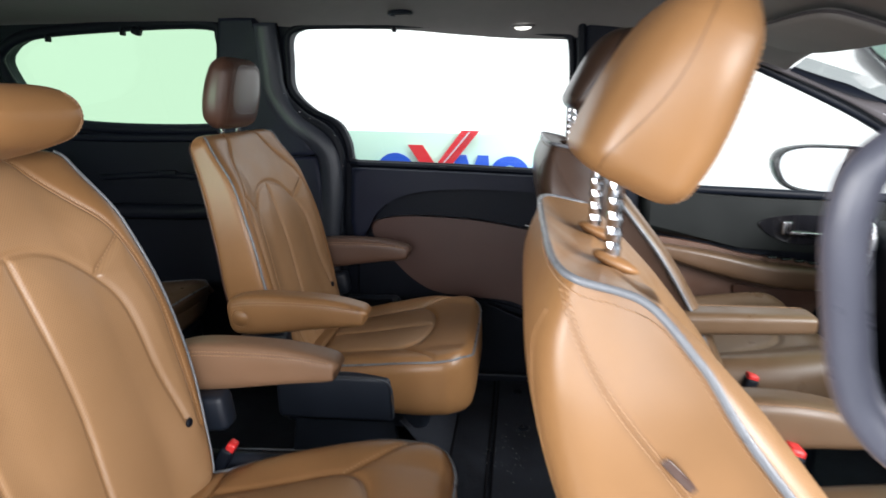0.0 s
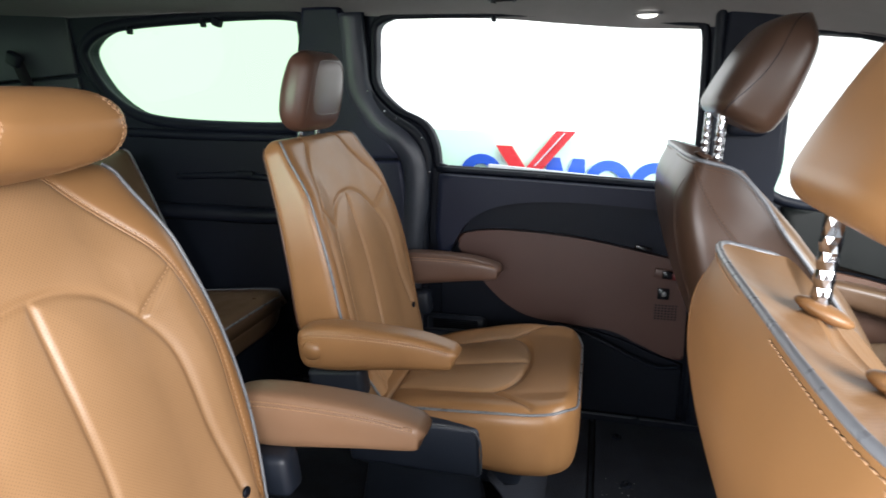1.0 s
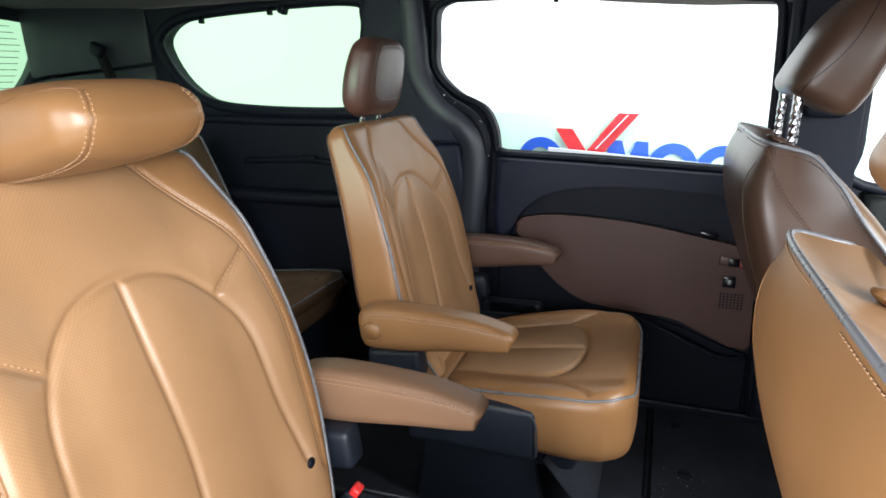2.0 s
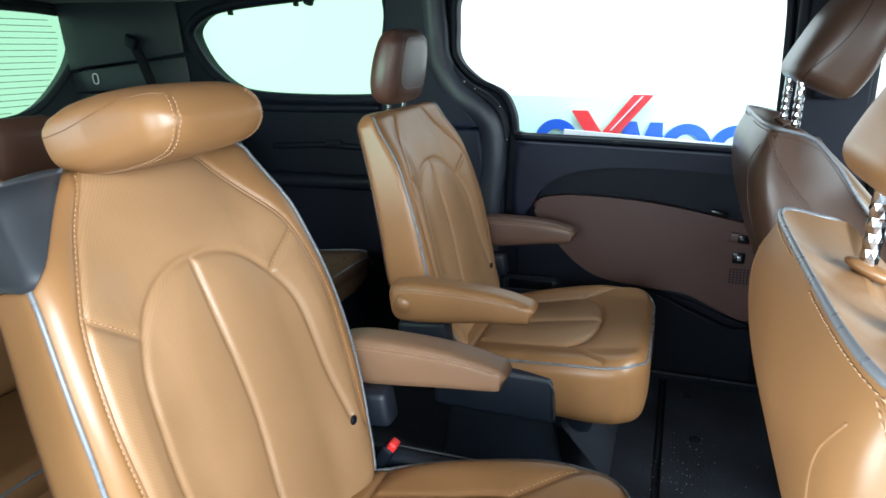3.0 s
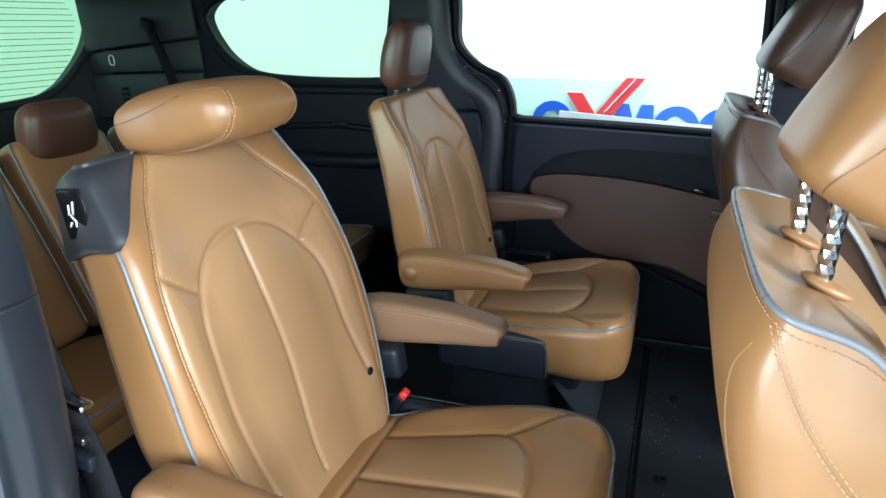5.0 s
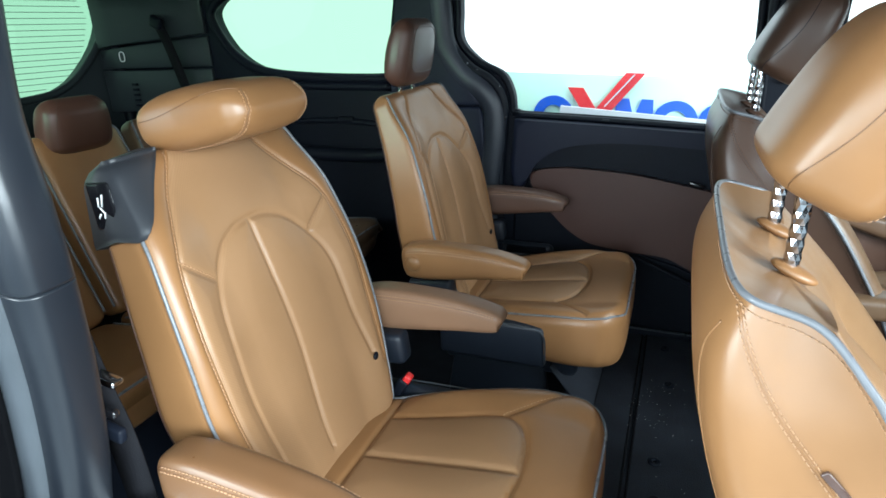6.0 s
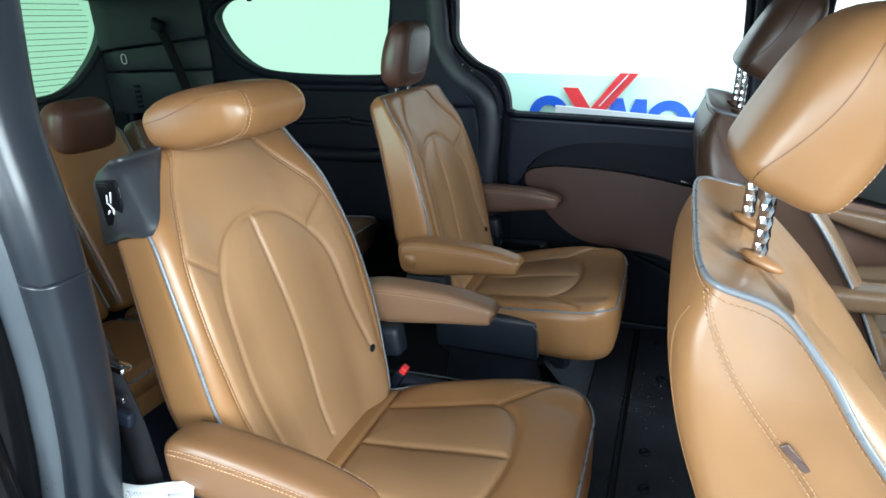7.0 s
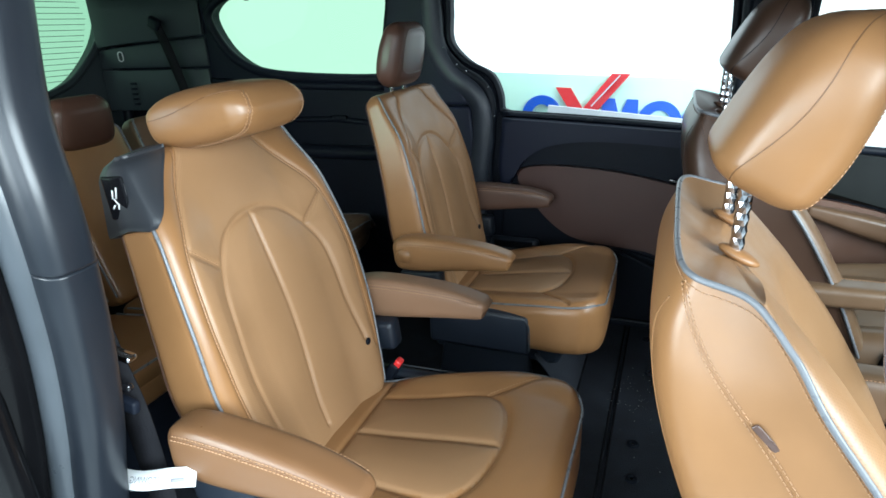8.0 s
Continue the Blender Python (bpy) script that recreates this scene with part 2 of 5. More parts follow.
        t = np.clip(((y - a0) * dy + (s - a1) * ds) / (dy * dy + ds * ds + 1e-12), 0, 1)
        best = np.minimum(best, np.hypot(y - a0 - t * dy, s - a1 - t * ds))
    return best


class Loft:
    """A padded body round a bent spine in the x-z plane. rows: (v, x, z, half width, depth in front, depth behind); power: squareness of the section."""

    def __init__(self, rows, top=0.03, bottom=0.03, power=5.0, yc=0.0, relief=None, back_power=None):
        self.rows, self.top, self.bottom, self.power, self.yc, self.relief = rows, top, bottom, power, yc, relief
        self.back_power = back_power or power
        d = spline(np.array(rows)[:, 1:3], 12)
        self.length = float(np.linalg.norm(np.diff(d, axis=0), axis=1).sum())

    def at(self, u, v, side=1):
        u, v = np.broadcast_arrays(np.asarray(u, float), np.asarray(v, float))
        x, z, hw, df, db = table(self.rows, v)
        e = 1e-3
        x1, z1 = table(self.rows, np.clip(v + e, 0, 1))[:2]
        x0, z0 = table(self.rows, np.clip(v - e, 0, 1))[:2]
        ln = np.hypot(x1 - x0, z1 - z0) + 1e-12
        tx, tz = (x1 - x0) / ln, (z1 - z0) / ln
        cut = np.zeros_like(v)
        for r, dist in ((self.top, self.length * (1 - v)), (self.bottom, self.length * v)):
            if r:
                q = np.clip(1 - dist / r, 0, 1)
                cut = cut + r * (1 - np.sqrt(np.maximum(0, 1 - q * q)))
        hw, df, db = np.maximum(hw - cut, 0.004), np.maximum(df - cut, 0.002), np.maximum(db - cut, 0.002)
        p = self.power if side > 0 else self.back_power
        f = np.maximum(0, 1 - np.abs(u) ** p) ** (1 / p)
        off = f * df if side > 0 else -f * db
        if self.relief is not None and side > 0:
            fade = np.clip(1 - cut / (max(self.top, self.bottom) * 0.7 + 1e-6), 0, 1)
            off = off + self.relief(u * hw, z, u, hw) * f ** 0.6 * fade
        return np.stack([x + tz * off, self.yc + u * hw, z - tx * off], -1)

    def v_of_z(self, z):
        vs = np.linspace(0, 1, 400)
        zs = table(self.rows, vs)[1]
        return np.interp(z, zs, vs) if zs[-1] > zs[0] else np.interp(z, zs[::-1], vs[::-1])

    def v_of_x(self, x):
        vs = np.linspace(0, 1, 400)
        xs = table(self.rows, vs)[0]
        return np.interp(x, xs, vs) if xs[-1] > xs[0] else np.interp(x, xs[::-1], vs[::-1])

    def front(self, pts, lift=0.0, axis="z"):
        """Points on the front, given as (y, z) or (y, x), and their normals."""
        p = np.array(pts, float)
        v = self.v_of_z(p[:, 1]) if axis == "z" else self.v_of_x(p[:, 1])
        hw = table(self.rows, v)[2]
        u = np.clip(p[:, 0] / hw, -0.995, 0.995)
        return self.on(u, v, lift)

    def on(self, u, v, lift=0.0, side=1):
        u, v = np.asarray(u, float), np.asarray(v, float)
        a = self.at(u, v, side)
        e = np.minimum(0.01, (1 - np.abs(u)) * 0.4 + 1e-6)
        du = self.at(np.clip(u + e, -1, 1), v, side) - self.at(np.clip(u - e, -1, 1), v, side)
        du = du / (np.linalg.norm(du, axis=-1)[..., None] + 1e-15)
        dv = self.at(u, np.clip(v + 0.005, 0, 1), side) - self.at(u, np.clip(v - 0.005, 0, 1), side)
        n = np.cross(du, dv) * side
        n /= np.linalg.norm(n, axis=-1)[..., None] + 1e-12
        return a + n * lift, n

    def mesh(self, name, nu=90, nv=110, nb=40):
        def across(n, p):
            # even steps over the face, then even steps round each flank
            flank = (1 - np.linspace(0.86, 0.0, max(6, n // 6)) ** p) ** (1 / p)
            face = np.linspace(-flank[0], flank[0], n - 2 * len(flank) + 3)[1:-1]
            return np.r_[-flank[::-1], face, flank]
        uf, ub = across(nu, self.power), across(nb, self.back_power)[::-1]
        ends = []
        for r in (self.bottom, self.top):
            k = 7 if r else 0
            ends.append(np.array([(1 - math.cos(math.pi / 2 * i / k)) * r / self.length for i in range(k)]))
        a, b = (self.bottom or 0) / self.length, 1 - (self.top or 0) / self.length
        v = np.r_[ends[0], np.linspace(a, b, nv), 1 - ends[1][::-1]]
        ring = np.concatenate([self.at(uf[None, :], v[:, None], 1), self.at(ub[None, 1:-1], v[:, None], -1)], 1)
        n, k = ring.shape[:2]
        i = np.arange(n - 1)[:, None] * k
        j = np.arange(k)[None, :]
        j2 = (j + 1) % k
        vm, um = (v[:-1] + v[1:]) / 2, np.r_[(uf[:-1] + uf[1:]) / 2, np.full(k - len(uf) + 1, 9.0)]
        _, zc, hc = table(self.rows, vm)[:3]
        self.face_yz = np.stack(np.broadcast_arrays(um[None, :] * hc[:, None], zc[:, None]), -1).reshape(-1, 2)
        f = np.stack([i + j, i + j2, i + k + j2, i + k + j], -1).reshape(-1, 4)
        faces = [tuple(q) for q in f.tolist()] + [tuple(range(k))[::-1], tuple(range((n - 1) * k, n * k))]
        return data(name, ring.reshape(-1, 3), faces)


class Shell:
    """A front seat back. Each level v is a tilted section between a rear point and a sewn front edge, built from three stretches of q:
    0 to 1 the rear face and its round corner, 1 to 2 the flat side panel, 2 to 3 the padded front."""
    REAR = [(0.0, 0.885, 0.26), (0.15, 0.848, 0.35), (0.30, 0.808, 0.44), (0.45, 0.770, 0.53), (0.60, 0.738, 0.617), (0.72, 0.717, 0.686), (0.83, 0.705, 0.750), (0.92, 0.706, 0.810), (1.0, 0.729, 0.868)]
    SEWN = [(0.0, 1.165, 0.26), (0.15, 1.12, 0.355), (0.30, 1.075, 0.45), (0.45, 1.025, 0.54), (0.60, 0.972, 0.625), (0.72, 0.923, 0.690), (0.83, 0.877, 0.750), (0.92, 0.845, 0.802), (1.0, 0.813, 0.847)]
    WIDE = [(0.0, 0.23, 0.24), (0.15, 0.26, 0.272), (0.30, 0.28, 0.29), (0.45, 0.287, 0.298), (0.60, 0.285, 0.298), (0.72, 0.276, 0.290), (0.83, 0.262, 0.279), (0.92, 0.244, 0.261), (1.0, 0.228, 0.240)]
    POWER = 4.6

    RING = np.r_[np.linspace(0, 0.5, 8), np.linspace(0.5, 1, 18)[1:], np.linspace(1, 2, 22)[1:], 2 + np.linspace(0, 0.22, 9)[1:], 2 + np.linspace(0.22, 1, 16)[1:]]

    def front_faces(self, n, start):
        """1 for each face forward of q = start, 0 elsewhere."""
        full = np.r_[self.RING, self.RING[-2:0:-1]]
        pad = (np.minimum(full, np.roll(full, -1)) > start - 0.001).astype(np.int32)
        return np.r_[np.tile(pad, n // len(pad)), np.zeros(n % len(pad), np.int32)]

    def half(self, q, v):
        """(x, y, z) on the half with positive y."""
        q, v = np.broadcast_arrays(np.asarray(q, float), np.asarray(v, float))
        (xb, zb), (xp, zp), (hw, hp) = table(self.REAR, v), table(self.SEWN, v), table(self.WIDE, v)
        sm = np.interp(v, [0, 0.45, 0.86, 1.0], [0.30, 0.36, 0.48, 0.54])
        th = np.clip(q, 0, 1) * math.pi / 2
        u, f = np.sin(th) ** (2 / self.POWER), np.maximum(np.cos(th), 0) ** (2 / self.POWER)
        y, s = hw * u, sm * (1 - f)
        w = np.clip(q - 1, 0, 1)
        y = np.where(q > 1, hp + (hw - hp) * (1 - w ** 1.7), y)
        s = np.where(q > 1, sm + (1 - sm) * w, s)
        k = np.clip(q - 2, 0, 1)
        y = np.where(q > 2, hp * (1 - k), y)
        top = ss(0.0, 0.2, 1 - v)
        pad = (0.004 + 0.026 * top) * np.sqrt(np.clip(1 - (1 - np.clip(k / 0.22, 0, 1)) ** 2, 0, 1)) - (0.012 + 0.05 * ss(0.95, 0.6, v)) * ss(0.25, 0.75, k)
        pad = np.where(q > 2, pad, 0.0)
        fall = np.where(q > 2, ss(0.0, 0.95, k) * ss(0.80, 1.0, v), 0.0)
        return np.stack([xb + (xp - xb) * s + pad + 0.014 * fall, y, zb + (zp - zb) * s - 0.032 * fall], -1)

    def on(self, q, v, side=1, lift=0.0):
        q, v = np.broadcast_arrays(np.asarray(q, float), np.asarray(v, float))
        p = self.half(q, v)
        e = 0.004
        dq = self.half(np.clip(q + e, 0, 3), v) - self.half(np.clip(q - e, 0, 3), v)
        dv = self.half(q, np.clip(v + e, 0, 1)) - self.half(q, np.clip(v - e, 0, 1))
        n = np.cross(dv, dq)
        n /= np.linalg.norm(n, axis=-1)[..., None] + 1e-12
        p = p + n * lift
        m = np.array([1.0, side, 1.0])
        return p * m, n * m

    def q_of(self, s, v):
        """q at a share s of the depth, on the rear corner or the side panel."""
        s, v = np.broadcast_arrays(np.asarray(s, float), np.asarray(v, float))
        sm = np.interp(v, [0, 0.45, 0.86, 1.0], [0.30, 0.36, 0.48, 0.54])
        rear = np.arccos(np.clip(1 - s / sm, 0, 1) ** (self.POWER / 2)) / (math.pi / 2)
        return np.where(s <= sm, rear, 1 + (s - sm) / (1 - sm))

    def mesh(self, name, nv=110):
        v = np.linspace(0, 1, nv)
        h = self.half(self.RING[None, :], v[:, None])
        g = h[:, -2:0:-1] * np.array([1.0, -1.0, 1.0])
        ring = np.concatenate([h, g], 1)
        n, k = ring.shape[:2]
        i, j = np.arange(n - 1)[:, None] * k, np.arange(k)[None, :]
        j2 = (j + 1) % k
        f = np.stack([i + j, i + k + j, i + k + j2, i + j2], -1).reshape(-1, 4)
        return data(name, ring.reshape(-1, 3), [tuple(t) for t in f.tolist()] + [tuple(range(k))])

    def top(self, name):
        """The dished panel that closes the top."""
        q = np.linspace(0.04, 2.96, 60)
        edge = self.half(q, np.full(60, 1.0))
        loop = np.vstack([edge, edge[::-1] * np.array([1.0, -1.0, 1.0])])
        c = loop.mean(0)
        rows = [c + (loop - c) * t + np.array([0, 0, -0.013 * (1 - t ** 3)]) for t in (1.0, 0.9, 0.75, 0.5, 0.25)]
        k = len(loop)
        v = np.vstack(rows + [c[None] + np.array([[0, 0, -0.013]])])
        f = [(i * k + j, i * k + (j + 1) % k, (i + 1) * k + (j + 1) % k, (i + 1) * k + j) for i in range(4) for j in range(k)]
        f += [(4 * k + j, 4 * k + (j + 1) % k, 5 * k) for j in range(k)]
        return data(name, v, f)


# ---- the place: setting ----
WALL_Y = 0.90


def slab(outline, holes, place, thick, name, mat, parent=None, label="", kind="structure"):
    """A plate with openings right through it. outline and holes: loops of (a, b); place(a, b, d): the point at depth d."""
    from mathutils.geometry import tessellate_polygon
    loops = [outline] + list(holes)
    flat = [p for lp in loops for p in lp]
    tris = tessellate_polygon([[Vector((a, b, 0)) for a, b in lp] for lp in loops])
    n = len(flat)
    verts = [place(a, b, 0) for a, b in flat] + [place(a, b, thick) for a, b in flat]
    faces = [tuple(t) for t in tris] + [tuple(i + n for i in reversed(t)) for t in tris]
    o = 0
    for lp in loops:
        k = len(lp)
        for i in range(k):
            j = (i + 1) % k
            faces.append((o + i, o + j, n + o + j, n + o + i))
        o += k
    bm = bmesh.new()
    me = data(name, verts, faces)
    bm.from_mesh(me)
    bpy.data.meshes.remove(me)
    ob = part(name, bm, mat, parent, label, flat=True)
    if kind:
        ob["kind"] = kind
    return ob


def far(x, z, d):
    return (x, WALL_Y + d - 0.06 * max(0.0, z - 0.8), z)


def rounded(pts, k=6):
    return [tuple(p) for p in spline(pts, k, closed=True)]


DOOR_WIN = [tuple(p) for p in spline([(-0.02, 1.262), (-0.075, 1.235), (-0.085, 1.15), (-0.084, 1.06), (-0.02, 0.99), (0.065, 0.945), (0.10, 0.88), (0.108, 0.815)], 6)] + \
    [tuple(p) for p in spline([(0.135, 0.806), (0.45, 0.792), (0.80, 0.770), (0.855, 0.772)], 4)] + \
    [tuple(p) for p in spline([(0.872, 0.80), (0.868, 1.0), (0.858, 1.18), (0.835, 1.212)], 4)] + [tuple(p) for p in spline([(0.70, 1.225), (0.35, 1.255)], 3)]
QUARTER_WIN = rounded([(-1.150, 1.21), (-1.155, 1.14), (-1.085, 1.035), (-0.96, 0.965), (-0.75, 0.938), (-0.405, 0.930), (-0.365, 0.955), (-0.328, 1.12), (-0.312, 1.23), (-0.36, 1.280), (-0.72, 1.282), (-1.03, 1.264)])
FRONT_WIN = rounded([(1.10, 0.738), (1.5, 0.702), (1.95, 0.685), (2.02, 0.72), (1.82, 0.90), (1.42, 1.10), (1.25, 1.165), (1.10, 1.185), (1.07, 1.15), (1.075, 0.85)])

tagged(slab([(-1.85, 0.0), (2.5, 0.0), (2.5, 0.56), (2.2, 0.70), (1.86, 0.91), (1.70, 1.005), (1.50, 1.095), (1.30, 1.19), (1.12, 1.30), (-1.70, 1.36), (-1.85, 1.1)], [DOOR_WIN, QUARTER_WIN, FRONT_WIN], far, 0.07, "wall_far", BLACK_SOFT),
       "charcoal plastic side wall of the cabin with three window openings")


def far_pane(name, loop, mat, label):
    v = [far(a, b, 0.045) for a, b in loop]
    me = data(name, v, [tuple(range(len(v)))])
    ob = obj(name, me, mat, flat=True)
    ob.visible_shadow = False
    return tagged(ob, label, "window", kind="structure")


win1 = far_pane("window_1", DOOR_WIN, GLASS_CLEAR, "clear sliding door window glass in a black frame")
win2 = far_pane("window_2", QUARTER_WIN, GLASS_TINT, "green tinted rear quarter window glass")
win3 = far_pane("window_3", FRONT_WIN, GLASS_CLEAR, "clear front passenger door window glass")


def far_trim(name, loop, a, b, mat, parent=None, label="", closed=True, d=0.0):
    p = [far(x, z, d) for x, z in loop]
    v, f = sweep(p, [(a * c, b * s) for c, s in circle(1, 10)], closed, up=(0, 1, 0))
    return obj(name, data(name, v, f), mat, parent, label)


far_trim("window_seal", DOOR_WIN, 0.012, 0.010, BLACK, win1, "black rubber seal")
far_trim("window_seal", QUARTER_WIN, 0.020, 0.016, BLACK_SOFT, win2, "charcoal surround")
far_trim("window_seal", FRONT_WIN, 0.014, 0.012, BLACK, win3, "black rubber seal")

# floor, sill, ceiling, ends
floor = slab([(-1.9, -0.95), (2.6, -0.95), (2.6, 0.93), (-1.9, 0.93)], [], lambda a, b, d: (a, b, -d), 0.06, "floor", CARPET)
tagged(floor, "black carpeted cabin floor with dust specks", "floor")


ROOF_MID = [(-1.78, 1.335), (-1.0, 1.332), (0.0, 1.318), (0.75, 1.312), (1.05, 1.28), (1.30, 1.20), (1.50, 1.135)]
ROOF_EDGE = [(-1.78, 1.30), (-0.9, 1.295), (-0.3, 1.275), (-0.07, 1.258), (0.28, 1.245), (0.48, 1.225), (0.67, 1.207), (0.84, 1.198), (1.17, 1.167), (1.30, 1.145), (1.50, 1.072)]


def roof_z(x, y):
    """Height of the headliner, which curls down towards the side windows."""
    mid, side = table(ROOF_MID, x)[0], table(ROOF_EDGE, x)[0]
    return mid - (mid - side) * np.abs(y / 0.88) ** 7


def roof(nx=70, ny=40):
    x, y = np.linspace(-1.78, 1.50, nx), np.linspace(-0.86, 0.885, ny)
    X, Y = np.meshgrid(x, y, indexing="ij")
    Z = roof_z(X, Y)
    v = np.stack([X, Y, Z], -1).reshape(-1, 3)
    f = [(i * ny + j, i * ny + j + 1, (i + 1) * ny + j + 1, (i + 1) * ny + j) for i in range(nx - 1) for j in range(ny - 1)]
    n = len(v)
    top = v + (0, 0, 0.05)
    f += [tuple(q + n for q in reversed(t)) for t in f]
    edge = [j for j in range(ny)] + [i * ny + ny - 1 for i in range(1, nx)] + [(nx - 1) * ny + j for j in range(ny - 2, -1, -1)] + [i * ny for i in range(nx - 2, 0, -1)]
    f += [(a, b, b + n, a + n) for a, b in zip(edge, edge[1:] + edge[:1])]
    return data("ceiling", np.vstack([v, top]), f)


tagged(obj("ceiling", roof(), HEADLINER), "light grey woven fabric headliner", "ceiling", kind="structure")

REAR_X = -1.72
REAR_WIN = rounded([(-0.79, 1.29), (-0.830, 1.20), (-0.780, 1.09), (-0.67, 0.98), (-0.57, 0.922), (-0.43, 0.895), (0.0, 0.880), (0.43, 0.895), (0.57, 0.922), (0.67, 0.98), (0.780, 1.09), (0.830, 1.20), (0.79, 1.29), (0.0, 1.31)], 5)
tagged(slab([(-0.93, 0.0), (0.93, 0.0), (0.93, 1.1), (0.87, 1.36), (-0.87, 1.36), (-0.93, 1.1)], [REAR_WIN], lambda a, b, d: (REAR_X - d, a, b), 0.06, "wall_rear", REAR_TRIM_LIT),
       "charcoal plastic tailgate trim round the rear window")
rw = obj("window_rear", data("window_rear", [(REAR_X - 0.03, a, b) for a, b in REAR_WIN], [tuple(range(len(REAR_WIN)))]), GLASS_TINT, flat=True)
rw.visible_shadow = False
tagged(rw, "green tinted rear window with thin defroster lines", "window", kind="structure")
v, f = sweep([(REAR_X, a, b) for a, b in REAR_WIN], [(0.016 * c, 0.012 * s) for c, s in circle(1, 8)], True, up=(1, 0, 0))
obj("window_seal", data("window_seal", v, f), REAR_TRIM_LIT, rw)
for i in range(16):
    z = 0.925 + 0.0225 * i
    hw = np.interp(z, [0.90, 0.95, 1.0, 1.09, 1.20, 1.28], [0.43, 0.60, 0.675, 0.735, 0.775, 0.74])
    v, f = tube([(REAR_X - 0.027, -hw, z), (REAR_X - 0.027, hw, z)], 0.0012, 4)
    obj("defroster_line", data("defroster_line", v, f), PRINT, rw)
# the door side behind the rear pillar, and the dash end: plain closing walls
tagged(slab([(-1.85, 0.0), (-0.12, 0.0), (-0.12, 1.36), (-1.85, 1.36)], [QUARTER_WIN], lambda a, b, d: (a, -0.88 - d, b), 0.05, "wall_near", BLACK_SOFT),
       "charcoal plastic rear side wall of the cabin with a window")
nw = obj("window_near", data("window_near", [(a, -0.91, b) for a, b in QUARTER_WIN], [tuple(range(len(QUARTER_WIN)))]), GLASS_TINT, flat=True)
nw.visible_shadow = False
tagged(nw, "green tinted rear quarter window glass on the door side", "window", kind="structure")

# backdrop outside: booth walls, glowing in place of light that falls on them
def panel(name, pts, mat, label):
    ob = obj(name, data(name, pts, [tuple(range(len(pts)))]), mat, flat=True)
    return tagged(ob, label, "backdrop", kind="structure")


panel("backdrop_white", [(-4.5, 3.2, -0.6), (5.5, 3.2, -0.6), (5.5, 3.2, 3.4), (-4.5, 3.2, 3.4)], BOOTH_WHITE_GLOW, "bright white booth wall that gives off light")
panel("backdrop_rear", [(-4.4, 3.3, -0.6), (-4.4, -3.3, -0.6), (-4.4, -3.3, 3.4), (-4.4, 3.3, 3.4)], BOOTH_MINT_GLOW, "pale mint booth wall behind the car that gives off light")
tagged(slab([(-9, -9), (9, -9), (9, 9), (-9, 9)], [], lambda a, b, d: (a, b, -0.45 - d), 0.05, "ground", BOOTH_FLOOR), "pale grey booth ground", "ground")


# ---- seats ----
def leather_faces(me, mats, pick):
    """More materials on one mesh: pick(centres) gives each face's slot."""
    for m in mats:
        me.materials.append(m)
    n = len(me.polygons)
    c = np.empty(n * 3)
    me.polygons.foreach_get("center", c)
    me.polygons.foreach_set("material_index", pick(c.reshape(-1, 3)).astype(np.int32))


def seam_relief(seams, bolster, depth=0.0042, width=0.0045, puff=0.006):
    def relief(y, z, u, hw):
        out = bolster(u, z)
        near = np.full(np.shape(y), 9.0)
        for s in seams:
            near = np.minimum(near, seg_dist(y, z, s))
        return out - depth * np.exp(-(near / width) ** 2) + puff * (1 - np.exp(-near / 0.03))
    return relief


ARCH_L = [tuple(p) for p in spline([(0.0, 0.802), (-0.04, 0.798), (-0.085, 0.778), (-0.125, 0.735), (-0.152, 0.673), (-0.16, 0.55), (-0.15, 0.41), (-0.14, 0.36)], 5)]
ARCH_R = [tuple(p) for p in spline([(0.0, 0.802), (0.04, 0.798), (0.085, 0.778), (0.125, 0.735), (0.152, 0.673), (0.162, 0.55), (0.168, 0.48), (0.170, 0.448)], 5)]
MID = [tuple(p) for p in spline([(-0.004, 0.80), (-0.008, 0.70), (-0.004, 0.556), (-0.02, 0.42), (-0.02, 0.36)], 4)]
BOL_L = [tuple(p) for p in spline([(-0.082, 0.955), (-0.10, 0.92), (-0.148, 0.856), (-0.193, 0.784), (-0.213, 0.683), (-0.213, 0.59), (-0.208, 0.5), (-0.196, 0.42)], 5)]
BOL_R = [(-a, b) for a, b in BOL_L]
TIE_L = [(-0.193, 0.784), (-0.125, 0.737)]
TIE_R = [(-a, b) for a, b in TIE_L]

BACK_ROWS = [(0.0, 0.0985, 0.298, 0.165, 0.041, 0.05), (0.18, 0.057, 0.405, 0.216, 0.051, 0.055), (0.38, 0.017, 0.534, 0.249, 0.054, 0.055),
             (0.60, -0.011, 0.674, 0.246, 0.048, 0.048), (0.80, -0.049, 0.804, 0.229, 0.038, 0.038), (1.0, -0.102, 0.944, 0.202, 0.028, 0.028)]


def headrest_loft(w, h, d, square=False):
    rows = [(0.0, 0.0, 0.0, w * 0.88, d * 0.78, d * 0.7), (0.25, 0.0, h * 0.25, w, d, d * 0.95), (0.6, 0.004, h * 0.6, w, d * 0.98, d * 0.95), (1.0, 0.012, h, w * 0.9, d * 0.75, d * 0.7)]
    if square:
        rows = [(0.0, 0.0, 0.0, w * 0.93, d * 1.06, d), (0.3, 0.0, h * 0.3, w, d * 1.12, d), (0.65, 0.002, h * 0.65, w * 0.99, d * 0.88, d * 0.93), (1.0, 0.006, h, w * 0.84, d * 0.46, d * 0.62)]
        return Loft(rows, top=0.056, bottom=0.026, power=3.1, back_power=3.6)
    return Loft(rows, top=min(d * 0.75, 0.042), bottom=min(d * 0.6, 0.036), power=3.1)


